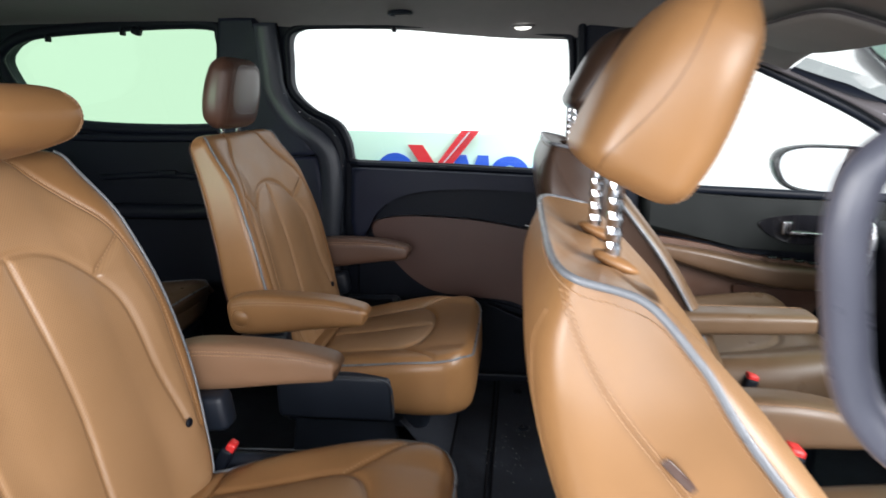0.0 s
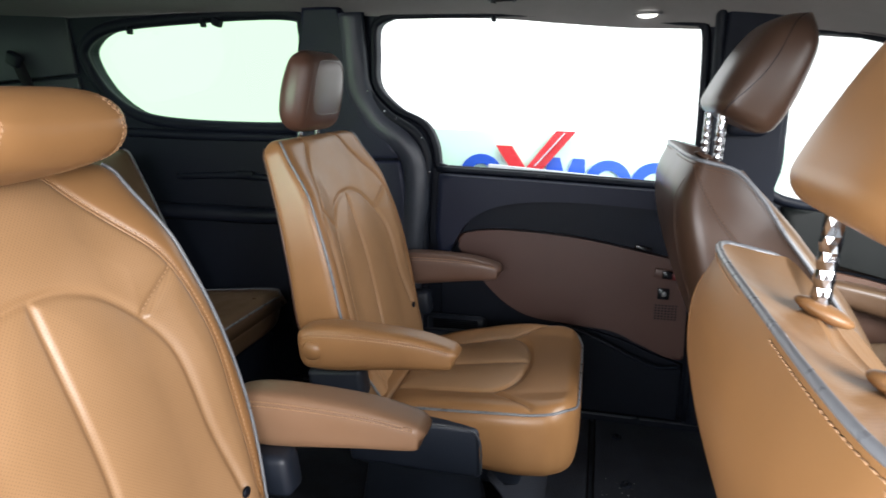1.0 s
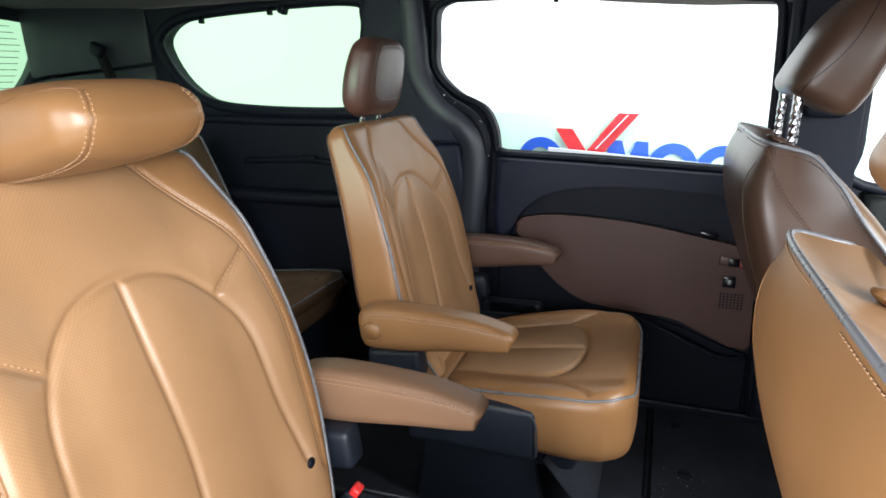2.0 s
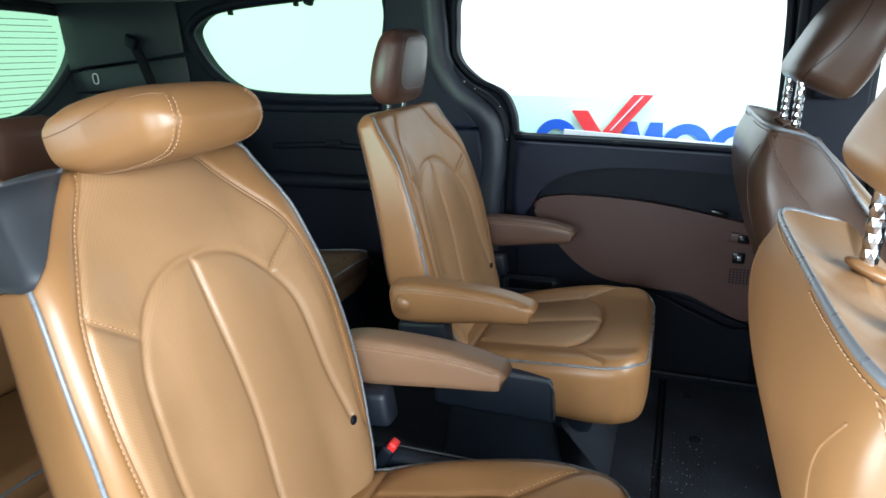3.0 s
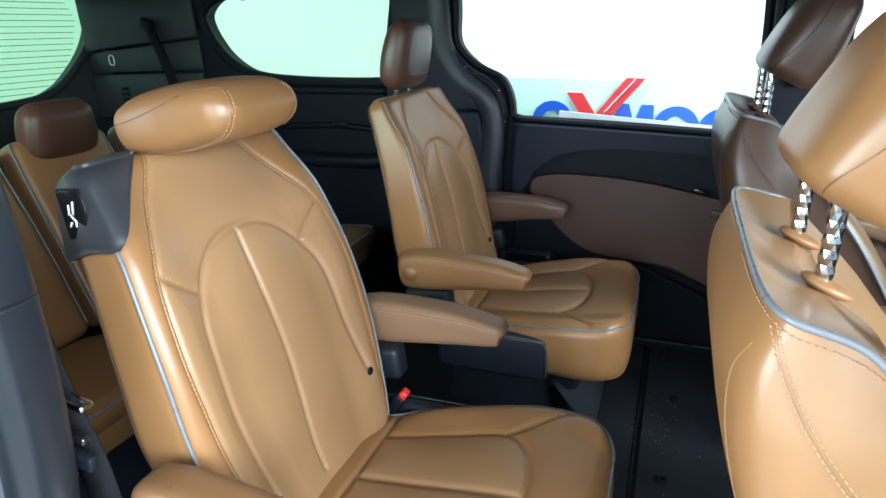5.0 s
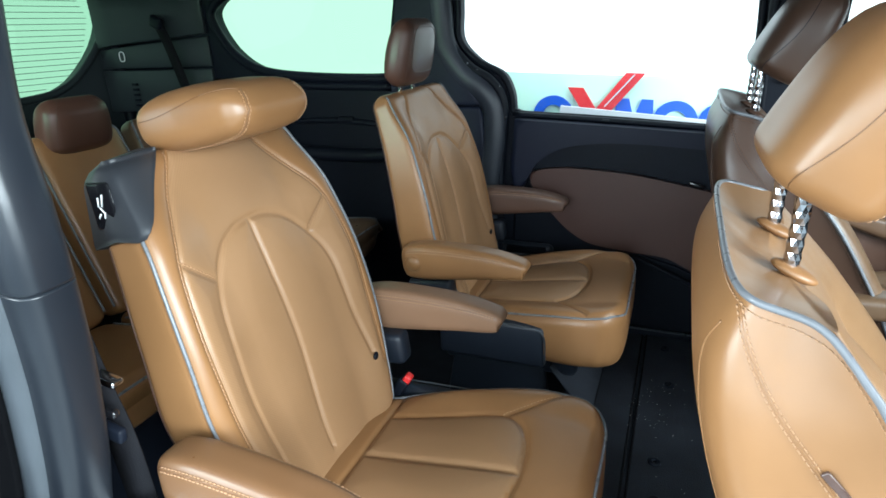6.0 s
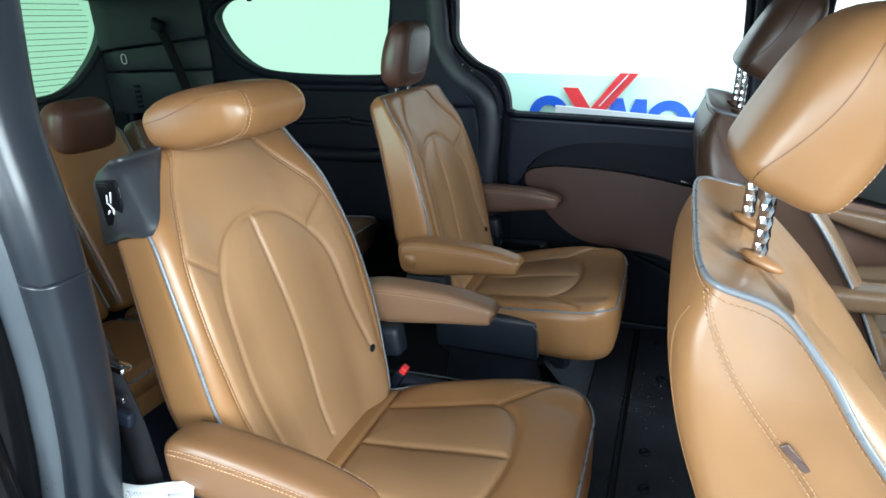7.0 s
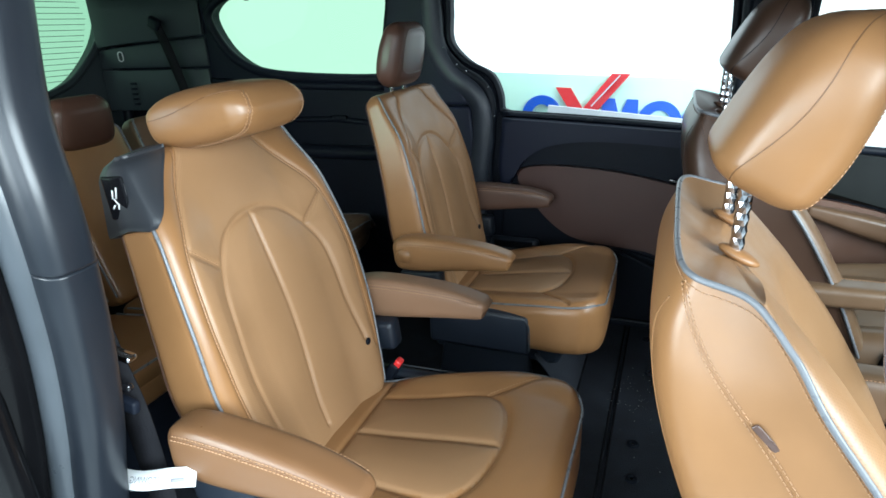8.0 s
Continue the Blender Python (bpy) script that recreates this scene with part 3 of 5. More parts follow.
def loop_seam(u, v0, v1, k=72, power=4.5):
    """A line round the face of a headrest, near its rim, with round corners."""
    a = np.linspace(0, 2 * math.pi, k, endpoint=False)
    c, d = np.cos(a), np.sin(a)
    return np.stack([u * np.sign(c) * np.abs(c) ** (2 / power), (v0 + v1) / 2 + (v1 - v0) / 2 * np.sign(d) * np.abs(d) ** (2 / power)], 1)


def make_headrest(seat, m, w, h, d, mat, posts, post_len, notched=False, post_pose=None, sewn=True):
    """A padded headrest on two steel posts. m places its underside; the posts stay upright along its own axis."""
    lf = headrest_loft(w, h, d, notched)
    me = lf.mesh("headrest", 50, 44, 26)
    me.transform(m)
    hr = obj("headrest", me, mat, seat)
    def line(frac, v):
        # a line on the flanks: frac 1 on the rear face, 0 at the middle of the side, -1 on the front face
        pw_b, pw_f = lf.back_power, lf.power
        u_b = (1 - np.clip(frac, 0, 1) ** pw_b) ** (1 / pw_b)
        u_f = (1 - np.clip(-frac, 0, 1) ** pw_f) ** (1 / pw_f)
        return np.where(frac >= 0, u_b, u_f), np.where(frac >= 0, -1, 1)

    def seam(s, frac, v, stitched, sunk=True):
        frac, v = np.asarray(frac, float), np.asarray(v, float)
        u, face = line(frac, v)
        (pb, nb_), (pf, nf_) = lf.on(u * s, v, 0.0, side=-1), lf.on(u * s, v, 0.0)
        w = (face < 0)[:, None]
        p, n = np.where(w, pb, pf), np.where(w, nb_, nf_)
        if sunk:
            q, f = tube(p - n * 0.0005, 0.0009, 6, up=(1, 0.1, 0))
            me = data("seam", q, f)
            me.transform(m)
            obj("seam", me, ARM_SHADED if mat is LEATHER else BLACK_SOFT if mat is LEATHER_SHADED else LEATHER_SHADED, hr)
        for off in stitched:
            t = np.gradient(p, axis=0)
            side = np.cross(t / (np.linalg.norm(t, axis=1)[:, None] + 1e-9), n)
            q, f = dashes(p + side * off, n, 0.0062, 0.0042, 0.0006)
            me = data("stitching", q, f)
            me.transform(m)
            tagged(obj("stitching", me, THREAD if mat is LEATHER else THREAD_DARK, hr), kind="stuff")
    k = 70
    tt = np.linspace(0, 1, k)
    for s in (-1, 1):
        if notched:
            seam(s, 0.64 - 0.06 * tt - 0.34 * np.sin(tt * math.pi) ** 1.3, 0.02 + 0.965 * tt, ())
            seam(s, -0.80 - 0.05 * tt, 0.04 + 0.93 * tt, (0.0,), False)
        elif sewn:
            # round the end panel: along the underside and over the leading edge, then a loose curve along the side
            ctl = spline([(0.10, -0.90), (0.45, -0.93), (0.75, -0.90), (0.93, -0.76), (0.980, -0.35), (0.985, 0.2), (0.97, 0.7), (0.92, 0.90)], 12)
            seam(s, ctl[:, 1], ctl[:, 0], (-0.0034, 0.0034))
            ctl = spline([(0.92, 0.88), (0.75, 0.72), (0.55, 0.42), (0.35, 0.24), (0.18, 0.22), (0.03, 0.34)], 12)
            seam(s, ctl[:, 1], ctl[:, 0], ())
        else:
            seam(s, -0.75 - 0.10 * tt, 0.03 + 0.95 * tt, ())
    for y in posts:
        if notched:
            # a round bar whose lower part carries rows of faceted notches
            z = np.r_[np.arange(-post_len - 0.02, -0.030, 0.0082), np.linspace(-0.030, 0.03, 8)]
            k = 9
            v, f = [], []
            for i, zz in enumerate(z):
                low = zz < -0.030
                rad, turn = ((0.0094, 0.0080)[i % 2], math.pi / k * (i % 2)) if low else (0.0088, math.pi / k * (i % 2))
                v += [(rad * math.cos(turn + 2 * math.pi * j / k), y + rad * math.sin(turn + 2 * math.pi * j / k), zz) for j in range(k)]
            for i in range(len(z) - 1):
                o = i % 2
                for j in range(k):
                    a0, a1, b0, b1 = i * k + j, i * k + (j + 1) % k, (i + 1) * k + j, (i + 1) * k + (j + 1) % k
                    f += [(a0, a1, b1), (a0, b1, b0)] if o else [(a0, a1, b0), (a1, b1, b0)]
        else:
            v, f = tube(resample([(0, y, -post_len - 0.02), (0, y, 0.02)], 0.01), 0.006, 12, up=(1, 0, 0))
        me = data("post", v, f)
        me.transform(post_pose or m)
        obj("post", me, CHROME, hr, "polished steel post with notches" if notched else "steel post", flat=notched)
    return hr


def make_armrest(seat, y, side, mat, dx=0.0, dz=0.0, tip=0.0, droop=0.0, pivot=True):
    rows = [(0.0, 0.372, 0.535, 0.024, 0.012, 0.012), (0.06, 0.358, 0.537, 0.031, 0.024, 0.024), (0.35, 0.26, 0.540, 0.036, 0.040, 0.036),
            (0.75, 0.10, 0.535, 0.037, 0.050, 0.050), (1.0, 0.015, 0.528, 0.034, 0.042, 0.042)]
    rows = [(a, x + dx + tip * (1 - a), z + dz + droop * (1 - a), *r) for a, x, z, *r in rows]
    lf = Loft(rows, top=0.028, bottom=0.014, power=4.0, yc=y)
    arm = obj("armrest", lf.mesh("armrest", 30, 60, 24), mat, seat, "padded armrest, lowered")
    vv = np.linspace(0.06, 0.93, 60)
    items = []
    for s in (-0.965, -0.915, 0.915, 0.965):
        p, n = lf.on(np.full(60, s), vv, 0.0004)
        items.append(dashes(p, n, 0.0065, 0.0044, 0.0008))
    v, f = joined(items)
    tagged(obj("stitching", data("stitching", v, f), THREAD, arm), kind="stuff")
    for s in (-0.943, 0.943):
        p, n = lf.on(np.full(60, s), vv, -0.0004)
        v, f = tube(p, 0.0013, 6)
        obj("seam", data("seam", v, f), mat, arm)
    if not pivot:
        return arm
    # round pivot cover on the outer side
    bm = bmesh.new()
    bmesh.ops.create_cone(bm, cap_ends=True, segments=32, radius1=0.022, radius2=0.019, depth=0.010,
                          matrix=Matrix.Translation((0.057 + dx, y + side * 0.036, 0.532 + dz)) @ Matrix.Rotation(math.radians(-90 * side), 4, "X"))
    cover = part("pivot_cover", bm, mat, arm)
    v, f = tube([(0.057 + dx + 0.0225 * math.cos(a), y + side * 0.0355, 0.532 + dz + 0.0225 * math.sin(a)) for a in np.linspace(0, 2 * math.pi, 33)[:-1]], 0.0018, 6, True, up=(0, 1, 0))
    obj("pivot_ring", data("pivot_ring", v, f), mat, arm)
    return arm


def second_row_seat(yc, out, folded, label, dx=0.0, dz=0.0):
    """A captain's chair of the second row. yc: its middle; out: -1 or 1, towards the nearer side of the car."""
    seat = empty("captain_chair", label, "car seat", "second row seats", (dx, yc, dz))
    bolster = lambda u, z: 0.028 * ss(0.42, 0.95, np.abs(u)) * ss(0.93, 0.80, z) + 0.004 * ss(0.5, 0.9, np.abs(u))
    seams = [ARCH_L, ARCH_R, MID, BOL_L, BOL_R, TIE_L, TIE_R]
    tilt = 0.0 if folded else math.radians(1.6)
    ca, sa = math.cos(tilt), math.sin(tilt)
    rows = [(a, 0.09 + (x - 0.09) * ca + (z - 0.38) * sa, 0.38 + (z - 0.38) * ca - (x - 0.09) * sa, *r) for a, x, z, *r in BACK_ROWS]
    lf = Loft(rows, top=0.028, bottom=0.05, power=5.5, relief=seam_relief(seams, bolster))
    me = lf.mesh("backrest", 200, 170, 50)
    bl = np.array(BOL_L)
    back = obj("backrest", me, LEATHER, seat, "tan leather backrest with perforated middle and sewn arch")
    yz = np.vstack([lf.face_yz, np.full((2, 2), 9.0)])
    inside = (np.abs(yz[:, 0]) < -np.interp(yz[:, 1], bl[::-1, 1], bl[::-1, 0]))
    leather_faces(me, [LEATHER_PERF], lambda c: inside)
    items = []
    for s in (BOL_L, BOL_R):
        for off in (0.0045,):
            p, n = lf.front(resample([(a + math.copysign(off, a), b) for a, b in s if 0.36 < b < 0.94], 0.006), 0.0008)
            items.append(dashes(p, n))
    for s in (BOL_L, BOL_R):
        p, n = lf.front(resample([(a, b) for a, b in s if 0.33 < b < 0.95], 0.006), -0.0006)
        v, f = tube(p, 0.0030, 8, up=(1, 0, 0))
        obj("seam", data("seam", v, f), LEATHER, back)
    for s in (TIE_L, TIE_R):
        p, n = lf.front(resample([(a, b + 0.004) for a, b in s], 0.004), 0.0006)
        items.append(dashes(p, n))
    v, f = joined(items)
    tagged(obj("stitching", data("stitching", v, f), THREAD, back), kind="stuff")
    for s in (-1, 1):
        vv = np.linspace(0.06, 0.985, 90)
        p, n = lf.on(np.full(90, (0.982 if s == out else 0.968) * s), vv, 0.0025)
        v, f = tube(p, 0.0029, 8, up=(1, 0, 0))
        obj("piping", data("piping", v, f), PIPING, back, "grey piping")
        p, n = lf.on(np.full(90, 0.97 * s), vv, 0.001, side=-1)
        v, f = tube(p, 0.002, 6, up=(1, 0, 0))
        obj("seam", data("seam", v, f), LEATHER_DARK, back)
    # belt bolt low on the face
    p, n = lf.front([(0.17, 0.438)], 0.0)
    bm = bmesh.new()
    bmesh.ops.create_uvsphere(bm, u_segments=16, v_segments=8, radius=0.009, matrix=Matrix.Translation(p[0]) @ Matrix.Diagonal((0.5, 1, 1, 1)))
    part("button", bm, BLACK, back, "dark round button")
    bm = rbox(0.018, 0.034, 0.010, Matrix.Translation((0.118, 0.150, 0.366)) @ Matrix.Rotation(0.3, 4, "Z"), 0.004, 2)
    part("anchor_slot", bm, BLACK, back, "black child seat anchor slot")
    # plastic corner cap with a lever plate, on the door side
    if folded:
        corner_cap(lf, out, back)
    # headrest
    if folded:
        m = pose(-0.135, 0, 0.972, 0, 0, 0) @ pose(0, 0, 0, 0, 77, 0)
        make_headrest(seat, m, 0.105, 0.222, 0.050, LEATHER, (), 0)
        for yy in (-0.05, 0.05):
            bm = rbox(0.014, 0.014, 0.03, Matrix.Translation((-0.10, yy, 0.95)), 0.003, 2)
            part("headrest_hinge", bm, SILVER, seat, "steel headrest hinge")
    else:
        make_headrest(seat, pose(-0.088, 0, 0.964, 0, 9, 0), 0.110, 0.186, 0.047, LEATHER_DARK, (-0.045, 0.045), 0.03, sewn=False)
        hl = headrest_loft(0.110, 0.186, 0.047)
        uv = loop_seam(0.70, 0.25, 0.93)
        p, n = hl.on(uv[:, 0], uv[:, 1], 0.0)
        v, f = tube(p, 0.0014, 6, closed=True, up=(1, 0.1, 0))
        me = data("seam", v, f)
        me.transform(pose(-0.088, 0, 0.964, 0, 9, 0))
        obj("seam", me, LEATHER_SHADED, [q for q in seat.children if q.name.startswith("headrest")][0])
    # cushion
    crow = [(0.0, 0.602, 0.354, 0.150, 0.033, 0.104), (0.04, 0.590, 0.354, 0.197, 0.041, 0.114), (0.10, 0.562, 0.354, 0.234, 0.046, 0.118), (0.18, 0.52, 0.354, 0.255, 0.046, 0.118), (0.35, 0.43, 0.349, 0.260, 0.044, 0.114), (0.7, 0.25, 0.325, 0.230, 0.040, 0.09), (1.0, 0.09, 0.308, 0.182, 0.036, 0.05)]
    PAN = [tuple(p) for p in spline([(-0.118, 0.165), (-0.140, 0.30), (-0.154, 0.405), (-0.105, 0.455), (0.0, 0.472), (0.105, 0.455), (0.154, 0.405), (0.140, 0.30), (0.118, 0.165)], 5)]
    SPL = [[(0.0, 0.165), (0.0, 0.470)], [(-0.19, 0.165), (0.19, 0.165)]]
    DIA = [[(0.154, 0.405), (0.232, 0.500)], [(-0.154, 0.405), (-0.232, 0.500)]]

    cl = Loft(crow, top=0.03, bottom=0.034, power=5.5, back_power=9.0)
    near_of = [PAN, *SPL, *DIA]
    base_at = cl.at

    def relief_at(u, v, side=1):
        p = base_at(u, v, side)
        if side > 0:
            d = np.full(p.shape[:-1], 9.0)
            for s in near_of:
                d = np.minimum(d, seg_dist(p[..., 1], p[..., 0], s))
            uu = np.broadcast_to(np.abs(np.asarray(u, float)), d.shape)
            w = np.clip((1 - uu) / 0.08, 0, 1) * ss(0.602, 0.567, p[..., 0])
            p[..., 2] += w * (-0.005 * np.exp(-(d / 0.0055) ** 2) + 0.007 * (1 - np.exp(-d / 0.035)) + 0.011 * ss(0.60, 0.88, uu) * ss(0.1, 0.3, p[..., 0]))
        return p
    cl.at = relief_at
    me = cl.mesh("cushion", 130, 130, 40)
    cu = obj("cushion", me, LEATHER, seat, "tan leather seat cushion with perforated middle panels")
    leather_faces(me, [PERF_TOP], lambda c: (np.abs(c[:, 1]) < np.interp(c[:, 0], [0.165, 0.30, 0.405], [0.118, 0.140, 0.154])) & (c[:, 0] > 0.165) & (c[:, 0] < np.interp(np.abs(c[:, 1]), [0, 0.105, 0.154], [0.472, 0.455, 0.405])) & (c[:, 2] > 0.335))
    # piping round the top edge
    uv = []
    for uu in (0.0, 0.25, 0.5, 0.7, 0.82, 0.89, 0.93):
        lo, hi = 0.0, 0.2
        for _ in range(24):
            mid = (lo + hi) / 2
            lo, hi = (mid, hi) if float(cl.at(uu, mid)[2]) < 0.384 else (lo, mid)
        uv.append((uu, hi))
    uv += [(0.948, 0.052), (0.955, 0.075), (0.958, 0.105), (0.959, 0.15), (0.959, 0.22), (0.958, 0.32), (0.958, 0.42), (0.958, 0.7), (0.958, 0.97)]
    uv = spline([(-a, b) for a, b in uv[:0:-1]] + uv, 12)
    v, f = tube(resample(cl.on(uv[:, 0], uv[:, 1], 0.0016)[0], 0.012), 0.0030, 8)
    obj("piping", data("piping", v, f), PIPING, cu, "grey piping")
    items = []
    for s in DIA:
        q = resample(s, 0.004)
        p, n = cl.front([(a + 0.004, b) for a, b in q], 0.0008, "x")
        items.append(dashes(p, n))
    v, f = joined(items)
    tagged(obj("stitching", data("stitching", v, f), THREAD, cu), kind="stuff")
    for y, s in ((out * 0.300, out), (-out * 0.300, -out)):
        inner = s != out
        shift = (0.0, -0.017, -0.015) if inner and folded else (0.0, 0.002, -0.015) if inner else (0.02, 0.006, -0.030, -0.026) if folded else (0.0, 0.0, -0.025)
        # The near outer armrest gets the darkened tan, the far outer one brown vinyl.
        make_armrest(seat, y, s, (ARM_SHADED if folded else LEATHER) if inner != folded else LEATHER_FINE if folded else ARM_BROWN, *shift, pivot=inner and not folded)
    # plastic hinge covers, shield, pedestal, buckle
    for s in (-1, 1):
        bm = rbox(0.13, 0.05, 0.075, Matrix.Translation((0.080, s * 0.262, 0.432)) @ Matrix.Rotation(math.radians(-6), 4, "Y"), 0.014, 3)
        part("hinge_cover", bm, SEAT_BASE_LIT, seat, "black plastic hinge cover")
        bm = rbox(0.31, 0.035, 0.13, Matrix.Translation((0.245, s * 0.243, 0.292)), 0.016, 4)
        shield = part("side_shield", bm, SEAT_BASE_LIT, seat, "black plastic side shield")
        v, f = tube(spline([(0.13, s * 0.2605, 0.352), (0.26, s * 0.2615, 0.355), (0.365, s * 0.2615, 0.352), (0.393, s * 0.2605, 0.335), (0.400, s * 0.2600, 0.30), (0.400, s * 0.2595, 0.245)], 8), 0.0022, 6)
        obj("shield_rim", data("shield_rim", v, f), RUBBER, shield, "grey rim")
        bm = rbox(0.34, 0.02, 0.29, Matrix.Translation((0.25, s * 0.19, 0.145)), 0.008, 2, lambda c: Vector((c.x * (1.0 if c.z < 0 else 0.72), c.y, c.z)))
        part("leg_cover", bm, SEAT_BASE_LIT, seat)
    bm = rbox(0.40, 0.40, 0.12, Matrix.Translation((0.28, 0, 0.235)), 0.02, 2)
    part("seat_pan", bm, SEAT_BASE_LIT, seat)
    if not folded:
        return seat
    by = -out * 0.218
    bm = rbox(0.026, 0.030, 0.14, Matrix.Translation((0.122, by, 0.325)) @ Matrix.Rotation(math.radians(32), 4, "Y"), 0.007, 3)
    bk = part("buckle", bm, BLACK, seat, "black belt buckle with red button")
    bm = rbox(0.017, 0.022, 0.03, Matrix.Translation((0.161, by, 0.382)) @ Matrix.Rotation(math.radians(32), 4, "Y"), 0.004, 2)
    part("release_button", bm, RED, bk, "red release button")
    return seat


def corner_cap(lf, out, back):
    cap = obj("corner_cap", cap_mesh(lf, out), CAP, back, "black plastic corner cap with release lever")
    bm = rbox(0.044, 0.006, 0.070, Matrix.Translation((-0.070, out * 0.2225, 0.893)) @ Matrix.Rotation(math.radians(-4), 4, "Y"), 0.004, 2)
    lever = part("lever_plate", bm, BLACK_GLOSS, cap, "gloss black release lever")
    bm = bmesh.new()
    for (a, b, ln, rot) in ((-0.066, 0.903, 0.018, 14), (-0.074, 0.900, 0.014, 10), (-0.070, 0.890, 0.010, -40), (-0.076, 0.880, 0.008, 35), (-0.066, 0.882, 0.009, 10)):
        rbox(0.0018, 0.0012, ln, Matrix.Translation((a, out * 0.2262, b)) @ Matrix.Rotation(math.radians(rot), 4, "Y"), 0, 1, bm=bm)
    part("lever_mark", bm, WHITE_MARK, lever, "white folded seat mark")


def cap_mesh(lf, out):
    """The plastic corner cap wraps the upper outer corner of a backrest a little proud of the leather."""
    vs = np.linspace(0.845, 0.999, 14)
    ring = []
    for v in vs:
        inner = float(np.interp(v, [0.845, 0.87, 1.0], [0.975, 0.90, 0.60]))
        fr = np.linspace(inner, 1.0, 10) * out
        bk = np.linspace(1.0, 0.55, 10)[1:] * out
        a, n = lf.on(fr * 0.999, np.full(10, v), 0.0)
        b, _ = lf.on(bk * 0.999, np.full(9, v), 0.0, side=-1)
        ring.append(np.vstack([a, b]))
    ring = np.array(ring)
    mid = np.array([-0.115, out * 0.12, 0.88])
    d = ring - mid
    d[..., 2] *= 0.35
    d /= np.linalg.norm(d, axis=-1)[..., None]
    outer = ring + d * 0.012
    outer[0] = outer[0] * 0.5 + ring[0] * 0.5 + d[0] * 0.004
    low = np.linspace(1, 0, 14)[:, None]
    outer[..., 0] += np.where(np.arange(19)[None, :] < 9, 0.006, -0.026 * low)
    n, k = ring.shape[:2]
    f = [(i * k + j, i * k + j + 1, (i + 1) * k + j + 1, (i + 1) * k + j) for i in range(n - 1) for j in range(k - 1)]
    o = n * k
    rim = [j for j in range(k)] + [i * k + k - 1 for i in range(1, n)] + [(n - 1) * k + j for j in range(k - 2, -1, -1)] + [i * k for i in range(n - 2, 0, -1)]
    f += [(a, b, b + o, a + o) for a, b in zip(rim, rim[1:] + rim[:1])]
    f += [tuple(reversed(range((n - 1) * k, n * k)))]
    return data("corner_cap", np.vstack([outer.reshape(-1, 3), ring.reshape(-1, 3)]), f)


GUIDE_Z = 0.8385


def front_seat(yc, out, dx, dz, label, mat):
    seat = empty("front_seat", label, "car seat", "front seats", (dx, yc, dz))
    sh = Shell()
    tan = mat is LEATHER
    back = obj("backrest", sh.mesh("backrest"), mat, seat, "leather backrest with smooth rear shell and flat side panels")
    back.data.materials.append(LEATHER_PERF if tan else TAN_HALF_SHADE)
    back.data.polygons.foreach_set("material_index", sh.front_faces(len(back.data.polygons), 2.0))
    bmt = bmesh.new()
    bmt.from_mesh(sh.top("top_panel"))
    part("top_panel", bmt, PERF_TOP if tan else mat, back, "perforated leather top panel")
    # piping: across the rear top edge, forward along the side of the top, then down both front edges
    path = []
    for s in (-1, 1):
        ctl = spline([(0.02, 0.998), (0.5, 0.998), (0.8, 0.998), (1.0, 0.998), (1.5, 0.998), (1.78, 0.992), (1.92, 0.975), (1.985, 0.94), (2.0, 0.89), (2.0, 0.80), (2.0, 0.6), (2.0, 0.3), (2.0, 0.06)], 10)
        path.append(sh.on(np.clip(ctl[:, 0], 0, 2.0), np.clip(ctl[:, 1], 0, 0.998), s, 0.0022)[0])
    line = np.vstack([path[0][::-1], path[1]])
    v, f = tube(spline(resample(line, 0.016), 4), 0.0038, 10, up=(0.3, 0.2, 1))
    obj("piping", data("piping", v, f), PIPING, back, "silver grey piping")
    # seam from the rear corner down and forward over the side panel, sewn on both sides
    vv = np.linspace(0.984, 0.50, 120)
    ctl = spline([(0.50, 0.68), (0.58, 0.65), (0.64, 0.625), (0.72, 0.595), (0.80, 0.525), (0.88, 0.40), (0.93, 0.305), (0.968, 0.19), (0.985, 0.125)], 8)
    share = np.interp(vv, ctl[:, 0], ctl[:, 1])
    items = []
    for s in (-1, 1):
        qq = sh.q_of(share, vv)
        p, n = sh.on(qq, vv, s, -0.0004)
        v, f = tube(p, 0.0011, 6, up=(1, 0, 0))
        obj("seam", data("seam", v, f), mat, back)
        t = np.gradient(p, axis=0)
        w = np.cross(t / np.linalg.norm(t, axis=1)[:, None], n)
        for off in (-0.0030, 0.0030):
            items.append(dashes(p + w * off + n * 0.0009, n, 0.0066, 0.0046, 0.0007))
        # rows of stitches just outside the piping
        ctl2 = spline([(0.02, 0.986), (0.5, 0.986), (0.8, 0.983), (1.0, 0.980), (1.5, 0.974), (1.74, 0.962), (1.85, 0.935), (1.915, 0.88), (1.935, 0.80), (1.945, 0.6), (1.95, 0.3), (1.955, 0.06)], 40)
        p, n = sh.on(ctl2[:, 0], ctl2[:, 1], s, 0.0009)
        items.append(dashes(p, n, 0.0066, 0.0046, 0.0007))
        # fold seam on the rear shell
        ctl2 = spline([(0.54, 0.950), (0.42, 0.90), (0.37, 0.82), (0.355, 0.70), (0.35, 0.50)], 12)
        p, n = sh.on(ctl2[:, 0], ctl2[:, 1], s, -0.0003)
        v, f = tube(p, 0.0013, 6, up=(1, 0, 0))
        obj("seam", data("seam", v, f), mat, back)
    v, f = joined(items)
    tagged(obj("stitching", data("stitching", v, f), THREAD if tan else THREAD_DARK, back), kind="stuff")
    # airbag tag in the side seam
    tv = np.array([0.757])
    p, n = sh.on(sh.q_of(np.interp(tv, vv[::-1], share[::-1]) + 0.045, tv), tv, out, 0.0008)
